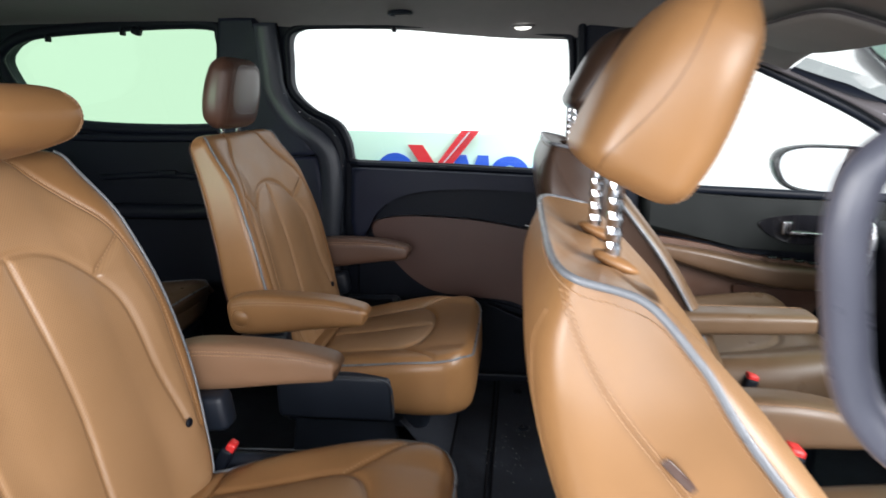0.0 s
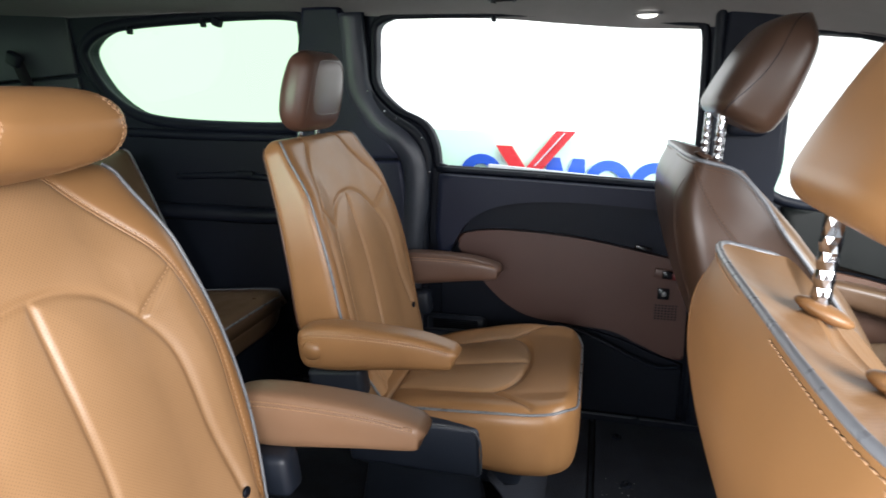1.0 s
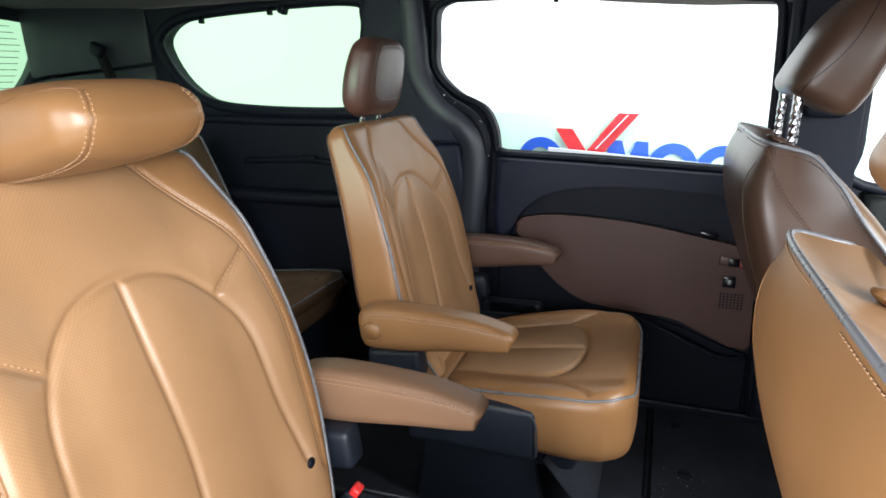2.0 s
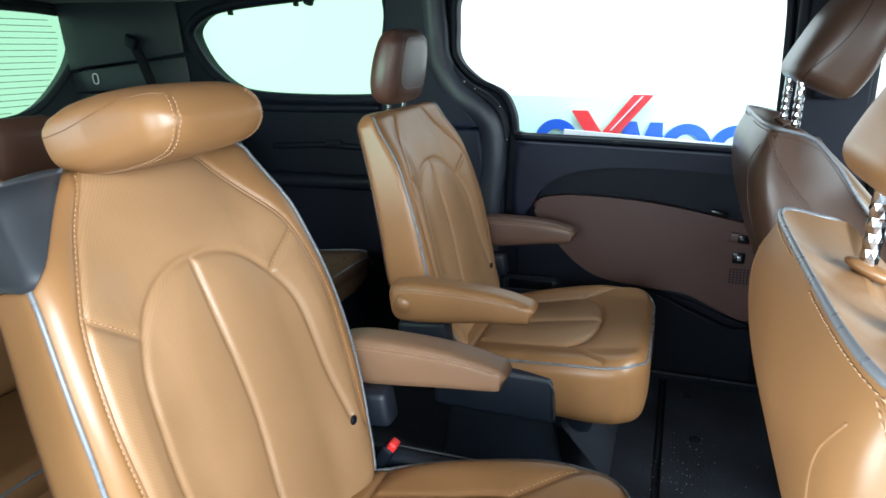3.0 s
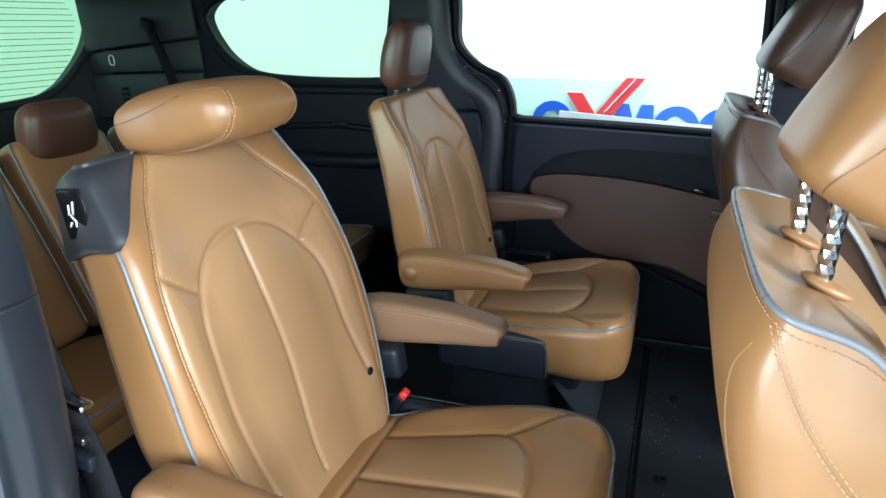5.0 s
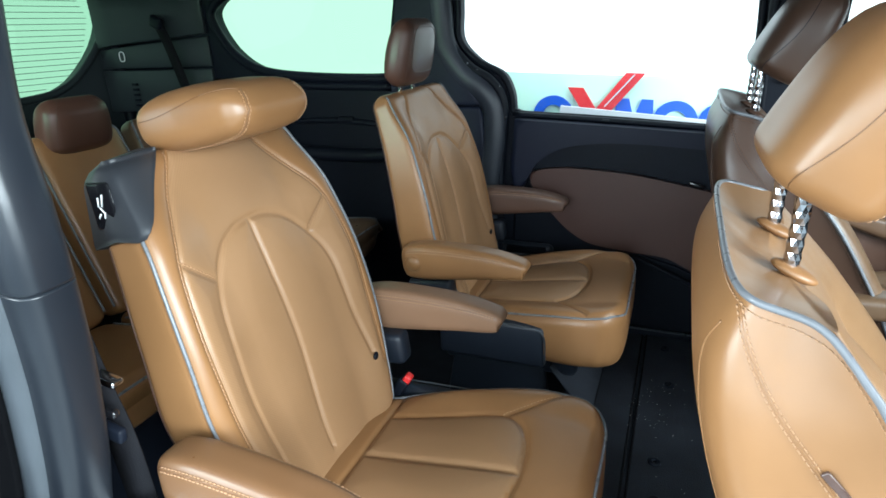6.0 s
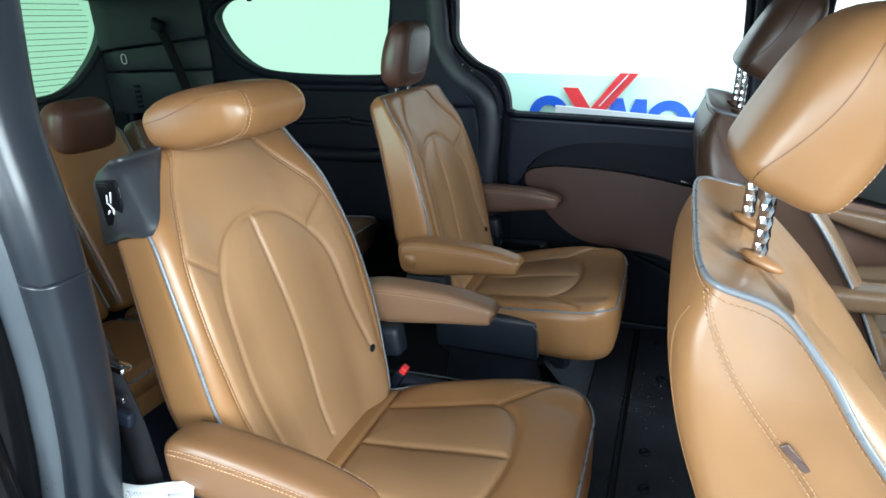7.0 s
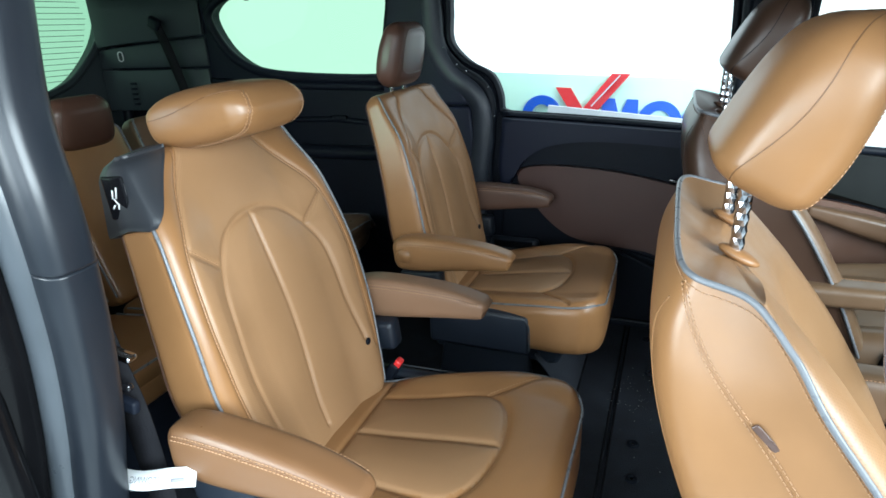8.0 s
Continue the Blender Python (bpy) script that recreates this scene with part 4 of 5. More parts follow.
    bm = rbox(0.0085, 0.004, 0.040, Matrix.Translation(p[0]) @ Matrix.Rotation(math.radians(-44), 4, "Y"), 0.0018, 3)
    part("airbag_tag", bm, TAG_BROWN, back, "small glossy dark brown sewn tag")
    make_headrest(seat, pose(0.806 + (0.02 if out > 0 else 0), 0, 0.922, 0, 27, 0), 0.132, 0.230, 0.066, mat, (-0.078, 0.078), 0.115, True, pose(0.800, 0, 0.94, 0, 1, 0))
    for y in (-0.078, 0.078):
        bm = bmesh.new()
        bmesh.ops.create_uvsphere(bm, u_segments=24, v_segments=12, radius=0.5, matrix=Matrix.Translation((0.803, y, GUIDE_Z)) @ Matrix.Rotation(math.radians(25), 4, "Y") @ Matrix.Diagonal((0.056, 0.036, 0.016, 1)))
        part("post_guide", bm, mat, seat, "leather coloured post guide")
    crow = [(0.0, 1.44, 0.27, 0.235, 0.06, 0.07), (0.12, 1.41, 0.275, 0.262, 0.09, 0.08), (0.45, 1.25, 0.265, 0.268, 0.085, 0.08), (1.0, 0.95, 0.25, 0.24, 0.07, 0.07)]
    cl = Loft(crow, top=0.03, bottom=0.045, power=5.0)
    base_at = cl.at
    pan = [tuple(p) for p in spline([(-0.15, 0.98), (-0.165, 1.2), (-0.12, 1.32), (0, 1.34), (0.12, 1.32), (0.165, 1.2), (0.15, 0.98)], 5)]

    def relief_at(u, v, side=1):
        p = base_at(u, v, side)
        if side > 0:
            d = seg_dist(p[..., 1], p[..., 0], pan)
            uu = np.broadcast_to(np.abs(np.asarray(u, float)), d.shape)
            p[..., 2] += np.clip((1 - uu) / 0.08, 0, 1) * (-0.006 * np.exp(-(d / 0.006) ** 2) + 0.02 * ss(0.55, 0.86, uu))
        return p
    cl.at = relief_at
    # The cushion takes the darkened tan, shade included.
    cu = obj("cushion", cl.mesh("cushion", 70, 80, 30), TAN_HALF_SHADE, seat)
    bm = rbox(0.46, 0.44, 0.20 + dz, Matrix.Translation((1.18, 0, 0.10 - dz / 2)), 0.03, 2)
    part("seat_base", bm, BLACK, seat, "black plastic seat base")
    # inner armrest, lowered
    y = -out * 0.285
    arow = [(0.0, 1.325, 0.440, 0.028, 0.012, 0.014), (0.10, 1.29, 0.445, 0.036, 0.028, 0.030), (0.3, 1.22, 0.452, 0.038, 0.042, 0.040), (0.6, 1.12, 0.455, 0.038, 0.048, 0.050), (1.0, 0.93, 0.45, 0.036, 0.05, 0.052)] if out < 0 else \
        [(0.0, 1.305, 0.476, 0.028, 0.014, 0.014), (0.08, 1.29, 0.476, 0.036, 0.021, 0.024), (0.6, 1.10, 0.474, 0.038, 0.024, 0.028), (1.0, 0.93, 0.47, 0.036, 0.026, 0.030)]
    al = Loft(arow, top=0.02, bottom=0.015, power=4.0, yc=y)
    arm = obj("armrest", al.mesh("armrest", 26, 40, 20), TAN_HALF_SHADE, seat, "padded armrest, lowered")
    p, n = al.on(np.full(60, 0.8 * out), np.linspace(0.05, 0.95, 60), 0.0006)
    v, f = dashes(p, n, 0.0068, 0.0045, 0.0008)
    tagged(obj("stitching", data("stitching", v, f), THREAD, arm), kind="stuff")
    by = 0.235 if out < 0 else -0.258
    bx, bz = (0.0, 0.0) if out < 0 else (0.041, -0.099)
    bm = rbox(0.03, 0.038, 0.15, Matrix.Translation((1.15 + bx, by, 0.35 + bz)) @ Matrix.Rotation(math.radians(14), 4, "Y"), 0.006, 2)
    bk = part("buckle", bm, BLACK, seat, "black belt buckle with red button")
    bm = rbox(0.024, 0.032, 0.016, Matrix.Translation((1.169 + bx, by, 0.424 + bz)) @ Matrix.Rotation(math.radians(14), 4, "Y"), 0.004, 2)
    part("release_button", bm, RED, bk, "red release button")
    return seat


def perforated(name, axes):
    """Tan leather with rows of small punched holes; axes: the two object axes along which the rows run."""
    m = material(name, (0.280, 0.158, 0.076), 0.40, var=0.08, scale=14, bump=0.0)
    nt = m.node_tree
    n, l = nt.nodes, nt.links
    b = n["Principled BSDF"]
    tc = [q for q in n if q.type == "TEX_COORD"][0]
    sep, com = n.new("ShaderNodeSeparateXYZ"), n.new("ShaderNodeCombineXYZ")
    l.new(tc.outputs["Object"], sep.inputs[0])
    plus, minus = n.new("ShaderNodeMath"), n.new("ShaderNodeMath")
    plus.operation, minus.operation = "ADD", "SUBTRACT"
    for q in (plus, minus):
        l.new(sep.outputs[axes[0]], q.inputs[0])
        l.new(sep.outputs[axes[1]], q.inputs[1])
    l.new(plus.outputs[0], com.inputs[0])
    l.new(minus.outputs[0], com.inputs[1])
    v = n.new("ShaderNodeTexVoronoi")
    v.voronoi_dimensions = "2D"
    v.inputs["Scale"].default_value = 205
    v.inputs["Randomness"].default_value = 0.0
    l.new(com.outputs[0], v.inputs["Vector"])
    hole = n.new("ShaderNodeMapRange")
    hole.inputs[1].default_value, hole.inputs[2].default_value = 0.16, 0.34
    hole.inputs[3].default_value, hole.inputs[4].default_value = 0.80, 1.0
    l.new(v.outputs["Distance"], hole.inputs[0])
    dark = n.new("ShaderNodeVectorMath")
    dark.operation = "SCALE"
    l.new(b.inputs["Base Color"].links[0].from_socket, dark.inputs[0])
    l.new(hole.outputs[0], dark.inputs["Scale"])
    l.new(dark.outputs[0], b.inputs["Base Color"])
    r = n.new("ShaderNodeMapRange")
    r.inputs[1].default_value, r.inputs[2].default_value = 0.12, 0.32
    l.new(v.outputs["Distance"], r.inputs[0])
    bp = n.new("ShaderNodeBump")
    bp.inputs["Strength"].default_value, bp.inputs["Distance"].default_value = 0.13, 0.0010
    l.new(r.outputs[0], bp.inputs["Height"])
    l.new(bp.outputs["Normal"], b.inputs["Normal"])
    return m


LEATHER_PERF = perforated("perforated_tan_leather", (1, 2))
PERF_TOP = perforated("perforated_tan_leather_flat", (0, 1))

# Tan leather darkened in its colour for the shade on the passenger seat.
LEATHER_SHADED = material("shaded_tan_leather", (0.058, 0.032, 0.021), 0.34, var=0.10, scale=11, bump=0.035, bscale=520, bdist=0.0007, rvar=0.02)
second_row_seat(-0.41, -1, True, "tan leather captain's chair, headrest folded forward, grey piping")
second_row_seat(0.455, 1, False, "tan leather captain's chair, headrest up, both armrests lowered", -0.012, -0.012)
front_seat(-0.40, -1, 0.0, 0.0, "tan leather driver seat with raised headrest on notched posts", LEATHER)
front_seat(0.475, 1, 0.032, 0.05, "tan leather front passenger seat, shade in its colour, with raised headrest", LEATHER_SHADED)


# ---- third row ----
def third_row(yc, hw, headrest, label, mat=LEATHER):
    seat = empty("third_row_seat", label, "car seat", "third row seats", (0, yc, 0))
    rows = [(0.0, -0.80, 0.36, hw, 0.05, 0.05), (0.5, -0.90, 0.62, hw, 0.055, 0.05), (1.0, -0.985, 0.86, hw * 0.96, 0.045, 0.04)]
    lf = Loft(rows, top=0.03, bottom=0.03, power=6.0)
    back = obj("backrest", lf.mesh("backrest", 40, 40, 20), mat, seat)
    for s in (-1, 1):
        p, n = lf.on(np.full(60, 0.975 * s), np.linspace(0.05, 0.985, 60), 0.002)
        v, f = tube(p, 0.0035, 8, up=(1, 0, 0))
        obj("piping", data("piping", v, f), PIPING, back, "grey piping")
    crow = [(0.0, -0.390, 0.345, hw * 0.80, 0.035, 0.08), (0.06, -0.415, 0.352, hw * 0.93, 0.042, 0.085), (0.18, -0.46, 0.36, hw, 0.048, 0.08), (1.0, -0.78, 0.33, hw, 0.045, 0.08)]
    cl = Loft(crow, top=0.03, bottom=0.035, power=6.0)
    cu = obj("cushion", cl.mesh("cushion", 40, 40, 20), mat, seat)
    pth = np.vstack([cl.on(np.full(40, -0.965), np.linspace(0.9, 0.09, 40), 0.001)[0], cl.on(np.linspace(-0.95, 0.95, 40), np.full(40, 0.055), 0.001)[0], cl.on(np.full(40, 0.965), np.linspace(0.09, 0.9, 40), 0.001)[0]])
    v, f = tube(resample(pth, 0.008), 0.0035, 8)
    obj("piping", data("piping", v, f), PIPING, cu, "grey piping")
    bm = rbox(0.34, hw * 1.9, 0.25, Matrix.Translation((-0.62, 0, 0.13)), 0.02, 2)
    part("seat_base", bm, BLACK, seat)
    if headrest:
        make_headrest(seat, pose(-0.95, 0, 0.805, 0, 4, 0), 0.104, 0.158, 0.05, LEATHER_DARK, (), 0, sewn=False)
    return seat


third_row(-0.47, 0.30, False, "tan leather outer third row seat with folded headrest")
third_row(0.0, 0.145, True, "tan leather middle third row seat, its headrest darkened as in shade")
third_row(0.49, 0.31, False, "outer third row seat in darkened tan leather with grey piping", TAN_HALF_SHADE)


# ---- side trim on the far side ----
def plate(name, loop, y, thick, mat, parent=None, label="", bevel=0.008, seg=3, lean=None):
    """A moulded plate on the far wall, rounded towards the cabin. loop: (x, z) points."""
    bm = bmesh.new()
    n = len(loop)
    yy = (lambda x, z: y) if lean is None else lean
    a = [bm.verts.new((x, yy(x, z) - thick, z)) for x, z in loop]
    b = [bm.verts.new((x, yy(x, z) + 0.012, z)) for x, z in loop]
    face = bm.faces.new(a)
    bm.faces.new(b[::-1])
    for i in range(n):
        j = (i + 1) % n
        bm.faces.new((a[j], a[i], b[i], b[j]))
    if bevel:
        bmesh.ops.bevel(bm, geom=list(face.edges), offset=bevel, segments=seg, profile=0.5, affect="EDGES")
    big = [f for f in bm.faces if len(f.verts) > 4]
    bmesh.ops.triangulate(bm, faces=big)
    ob = part(name, bm, mat, parent, label)
    ob.data.polygons.foreach_set("use_smooth", [len(p.vertices) == 4 for p in ob.data.polygons])
    return ob


def sm(pts, k=5):
    return [tuple(p) for p in spline(pts, k, closed=True)]


door = empty("sliding_door_trim", "black sliding door panel with brown vinyl insert and recessed handle", "car door", at=(0, 0, 0))
upper = [tuple(p) for p in spline([(0.125, 0.795), (0.45, 0.780), (0.86, 0.758)], 5)] + [tuple(p) for p in spline([(0.865, 0.70), (0.74, 0.712), (0.55, 0.722), (0.40, 0.718), (0.29, 0.695), (0.215, 0.645), (0.175, 0.58)], 6)] + [(0.13, 0.50), (0.11, 0.62)]
plate("upper_panel", upper, WALL_Y, 0.066, NAVY_PANEL, door, "charcoal upper door panel", 0.022, 5)
insert = sm([(0.178, 0.585), (0.215, 0.61), (0.33, 0.622), (0.535, 0.610), (0.727, 0.577), (0.845, 0.548), (0.868, 0.50), (0.88, 0.30), (0.868, 0.238), (0.752, 0.282), (0.668, 0.318), (0.54, 0.33), (0.412, 0.346), (0.335, 0.385), (0.27, 0.445), (0.205, 0.525)])
plate("door_insert", insert, WALL_Y, 0.030, DOOR_VINYL, door, "brown vinyl door insert", 0.010, 4)
low = [(0.10, 0.02), (0.885, 0.02), (0.885, 0.22), (0.80, 0.245), (0.70, 0.285), (0.60, 0.31), (0.43, 0.325), (0.33, 0.36), (0.25, 0.43), (0.18, 0.52), (0.12, 0.45)]
plate("lower_panel", low, WALL_Y, 0.012, BLACK, door, "black lower door panel", 0.006, 2)
# storage pocket rim, handle bezel, switch, speaker
v, f = tube(spline([(0.50, WALL_Y - 0.02, 0.325), (0.60, WALL_Y - 0.045, 0.305), (0.72, WALL_Y - 0.055, 0.255), (0.80, WALL_Y - 0.05, 0.222), (0.875, WALL_Y - 0.03, 0.220)], 8), 0.007, 8)
obj("pocket_rim", data("pocket_rim", v, f), BLACK_SOFT, door)
bm = rbox(0.05, 0.012, 0.014, Matrix.Translation((0.742, WALL_Y - 0.032, 0.588)) @ Matrix.Rotation(math.radians(12), 4, "Y"), 0.004, 2)
part("handle_slot", bm, BLACK_GLOSS, door, "gloss black pull slot")
bm = rbox(0.072, 0.01, 0.030, Matrix.Translation((0.812, WALL_Y - 0.031, 0.512)) @ Matrix.Rotation(math.radians(8), 4, "Y"), 0.004, 2)
lat = part("latch_bezel", bm, DOOR_VINYL, door, "brown latch bezel")
bm = rbox(0.03, 0.012, 0.024, Matrix.Translation((0.815, WALL_Y - 0.034, 0.512)), 0.003, 2)
part("latch_button", bm, BLACK_GLOSS, lat)
bm = rbox(0.014, 0.013, 0.02, Matrix.Translation((0.836, WALL_Y - 0.034, 0.508)), 0.003, 2)
part("latch_mark", bm, LATCH_RED, lat, "small dull red mark")
bm = rbox(0.034, 0.012, 0.034, Matrix.Translation((0.808, WALL_Y - 0.032, 0.452)), 0.003, 2)
sw = part("door_switch", bm, BLACK_GLOSS, door, "black door switch")
bm = rbox(0.012, 0.006, 0.014, Matrix.Translation((0.809, WALL_Y - 0.039, 0.453)), 0.002, 2)
part("switch_mark", bm, SILVER, sw)
bm = bmesh.new()
for i in range(7):
    for j in range(6):
        rbox(0.0055, 0.004, 0.0045, Matrix.Translation((0.790 + 0.0095 * i, WALL_Y - 0.030, 0.372 + 0.0085 * j)), 0, 1, bm=bm)
tagged(part("speaker_grille", bm, BLACK, door, "perforated speaker grille", flat=True), kind="stuff")
# belt line strip with its latch, top window catch
v, f = sweep([(x, WALL_Y - 0.012, z) for x, z in spline([(0.112, 0.806), (0.45, 0.790), (0.865, 0.766)], 8)], circle(0.011, 8, 0.010))
obj("belt_strip", data("belt_strip", v, f), BLACK_SOFT, door, "rubber strip at the foot of the glass")
bm = rbox(0.022, 0.014, 0.010, Matrix.Translation((0.436, WALL_Y - 0.022, 0.790)), 0.002, 2)
part("shade_hook", bm, BLACK, door)
bm = rbox(0.012, 0.02, 0.018, Matrix.Translation((0.29, WALL_Y - 0.04, 1.240)), 0.003, 2)
part("shade_hook", bm, BLACK, door)

# rear pillar trim on the far side, following the edge of the door glass
pil = empty("pillar_trim", "black moulded pillar trim behind the sliding door", "pillar trim")
edge = spline([(-0.115, 1.27), (-0.115, 1.15), (-0.112, 1.06), (-0.045, 0.975), (0.04, 0.92), (0.078, 0.85), (0.078, 0.76), (0.068, 0.62), (0.066, 0.45), (0.075, 0.25), (0.08, 0.03)], 10)
v, f = sweep([far(x, z, -0.024) for x, z in edge], circle(0.016, 12, 0.014), up=(0, 1, 0))
obj("seal_bead", data("seal_bead", v, f), BLACK, pil, "black rubber door seal")
edge2 = spline([(-0.165, 1.27), (-0.162, 1.15), (-0.155, 1.05), (-0.10, 0.955), (-0.02, 0.89), (0.02, 0.83), (0.025, 0.72), (0.01, 0.6), (0.0, 0.45), (0.0, 0.25)], 10)
v, f = sweep([far(x + 0.020, z, -0.022) for x, z in edge2], circle(0.044, 18, 0.034), up=(0, 1, 0))
obj("inner_bead", data("inner_bead", v, f), PILLAR_FAR_LIT, pil, "charcoal rounded pillar edge, highlight in its colour")
plate("pillar_panel", [(-0.165, 1.29), (-0.292, 1.29), (-0.315, 1.10), (-0.345, 0.93), (-0.355, 0.84), (0.0, 0.84), (-0.04, 0.905), (-0.11, 0.97), (-0.155, 1.05)][::-1], WALL_Y, 0.050, NAVY_PANEL, pil, "charcoal upper pillar panel", 0.012, 3, lambda x, z: WALL_Y - 0.06 * max(0, z - 0.8))
plate("pillar_panel", [(-0.345, 0.832), (0.0, 0.832), (0.015, 0.72), (0.0, 0.55), (-0.005, 0.30), (-0.36, 0.30)][::-1], WALL_Y, 0.046, NAVY_PANEL, pil, "charcoal lower pillar panel", 0.012, 3)
for i, (x, z) in enumerate([(-0.105, 1.045), (-0.055, 0.985), (-0.02, 0.962), (0.06, 0.905), (0.082, 0.80)]):
    bm = bmesh.new()
    bmesh.ops.create_uvsphere(bm, u_segments=10, v_segments=6, radius=0.0027, matrix=Matrix.Translation(far(x + 0.012, z, -0.045)))
    part("trim_clip", bm, SILVER, pil, "tiny bright trim clip")

# quarter trim: shoulder ledge, ribs, vent
qt = empty("quarter_trim", "black rear quarter trim with shoulder ledge and air vent", "quarter trim")
for nm, pts, r in (("shoulder_ledge", [(-1.25, 0.86, 0.66), (-0.9, 0.845, 0.645), (-0.5, 0.845, 0.64), (-0.34, 0.86, 0.65)], 0.028),
                   ("trim_rib", [(-1.2, 0.884, 0.92), (-0.75, 0.884, 0.905), (-0.36, 0.884, 0.90)], 0.016),
                   ("trim_rib", [(-0.85, 0.892, 0.76), (-0.6, 0.889, 0.768), (-0.36, 0.892, 0.75)], 0.012)):
    v, f = tube(spline(pts, 10), r, 10)
    obj(nm, data(nm, v, f), BLACK_SOFT, qt)
bm = rbox(0.07, 0.012, 0.022, Matrix.Translation((-0.575, 0.882, 0.775)), 0.005, 2)
part("coat_hook", bm, BLACK, qt)
bm = rbox(0.20, 0.03, 0.075, Matrix.Translation((0.175, 0.865, 0.293)), 0.02, 3)
vent = part("air_vent", bm, SEAT_BASE_LIT, qt, "black slatted floor air vent")
for i in range(9):
    bm = rbox(0.15, 0.006, 0.0035, Matrix.Translation((0.175, 0.848, 0.266 + 0.0066 * i)) @ Matrix.Rotation(0.5, 4, "X"), 0, 1)
    part("vent_slat", bm, BLACK_SOFT, vent)
for x, z in ((-0.94, 1.250), (-0.655, 1.262)):
    bm = rbox(0.012, 0.022, 0.026, Matrix.Translation(far(x, z, -0.018)), 0.003, 2)
    part("shade_hook", bm, BLACK, qt)
bm = rbox(0.03, 0.03, 0.028, Matrix.Translation(far(-0.60, 1.262, -0.022)) @ Matrix.Rotation(0.4, 4, "Y"), 0.008, 3)
part("belt_guide", bm, BLACK, qt)

# corner trim between quarter window and tailgate
dt = empty("corner_trim", "black rear corner trim with belt and small white mark", "corner trim")
plan = [(-1.20, 0.875), (-1.34, 0.85), (-1.50, 0.815), (-1.64, 0.785), (-1.71, 0.775)]


def corner_plate(name, lo_hi, mat, off, label=""):
    vs, fs = [], []
    for k, d in enumerate((off, off - 0.02)):
        for i, (x, y) in enumerate(plan):
            for z in lo_hi(i):
                vs.append((x, y - d, z))
    n = len(plan)
    for i in range(n - 1):
        a = i * 2
        fs += [(a, a + 1, a + 3, a + 2), (2 * n + a, 2 * n + a + 2, 2 * n + a + 3, 2 * n + a + 1), (a + 1, 2 * n + a + 1, 2 * n + a + 3, a + 3), (a, a + 2, 2 * n + a + 2, 2 * n + a)]
    fs += [(0, 2 * n, 2 * n + 1, 1), (2 * n - 2, 2 * n - 1, 4 * n - 1, 4 * n - 2)]
    bm = bmesh.new()
    me = data(name, vs, fs)
    bm.from_mesh(me)
    bmesh.ops.bevel(bm, geom=bm.edges[:], offset=0.004, segments=2, profile=0.5, affect="EDGES")
    return part(name, bm, mat, dt, label)


corner_plate("upper_cover", lambda i: (1.115 - 0.012 * i, 1.33), REAR_TRIM_LIT, 0.012)
corner_plate("middle_cover", lambda i: (0.985, 1.105 - 0.012 * i), REAR_TRIM_LIT, 0.004)
corner_plate("lower_cover", lambda i: (0.80, 0.975), REAR_TRIM_LIT, 0.010)
v, f = sweep(spline([(-1.375, 0.80, 1.155), (-1.34, 0.795, 1.08), (-1.30, 0.787, 0.98), (-1.26, 0.78, 0.86), (-1.22, 0.77, 0.7)], 8), [(-0.021, -0.0012), (0.021, -0.0012), (0.021, 0.0012), (-0.021, 0.0012)], up=(0.2, -1, 0))
obj("belt", data("belt", v, f), BELT, dt, "black seat belt webbing")
mk = [(-0.010, -0.016), (0.010, -0.016), (0.010, 0.016), (-0.010, 0.016)]
v, f = tube([(-1.60 + a * 0.97, 0.784 + a * 0.2, 1.034 + b) for a, b in sm([(a * 0.95, b) for a, b in mk], 4)], 0.0022, 6, True, up=(0, 1, 0))
obj("white_mark", data("white_mark", v, f), WHITE_MARK, dt, "small white outlined mark")
bm = rbox(0.06, 0.03, 0.05, Matrix.Translation((-1.385, 0.80, 1.165)) @ Matrix.Rotation(math.radians(25), 4, "Y"), 0.012, 3)
part("belt_guide", bm, BLACK, dt, "black belt guide")
v, f = tube(spline([(-1.69, 0.80, 1.33), (-1.695, 0.83, 1.2), (-1.69, 0.84, 1.0), (-1.68, 0.83, 0.8), (-1.68, 0.82, 0.5)], 8), 0.024, 10)
obj("tailgate_seal", data("tailgate_seal", v, f), BLACK, dt, "black tailgate seal")
for i in range(5):
    bm = rbox(0.03, 0.012, 0.012, Matrix.Translation((-1.56, 0.785, 0.83 + 0.022 * i)), 0.003, 2)
    part("vent_slat", bm, BLACK_SOFT, dt)

# ---- far front door, pillar, mirror ----
bp = empty("front_pillar_trim", "black pillar trim between the doors with belt guide", "pillar trim")
plate("pillar_panel", [(0.895, 1.25), (1.06, 1.25), (1.065, 0.75), (1.08, 0.03), (0.90, 0.03), (0.89, 0.75)], WALL_Y, 0.045, BLACK_SOFT, bp, "", 0.015, 3, lambda x, z: WALL_Y - 0.06 * max(0, z - 0.8))
v, f = sweep([far(x, z, -0.03) for x, z in spline([(0.885, 1.25), (0.892, 1.0), (0.897, 0.8), (0.895, 0.45), (0.90, 0.05)], 8)], circle(0.014, 10, 0.02), up=(0, 1, 0))
obj("seal_bead", data("seal_bead", v, f), BLACK, bp, "black rubber door seal")
bm = rbox(0.10, 0.03, 0.06, Matrix.Translation((0.975, 0.835, 0.945)), 0.02, 3)
part("belt_guide", bm, BLACK, bp, "black belt height slider")

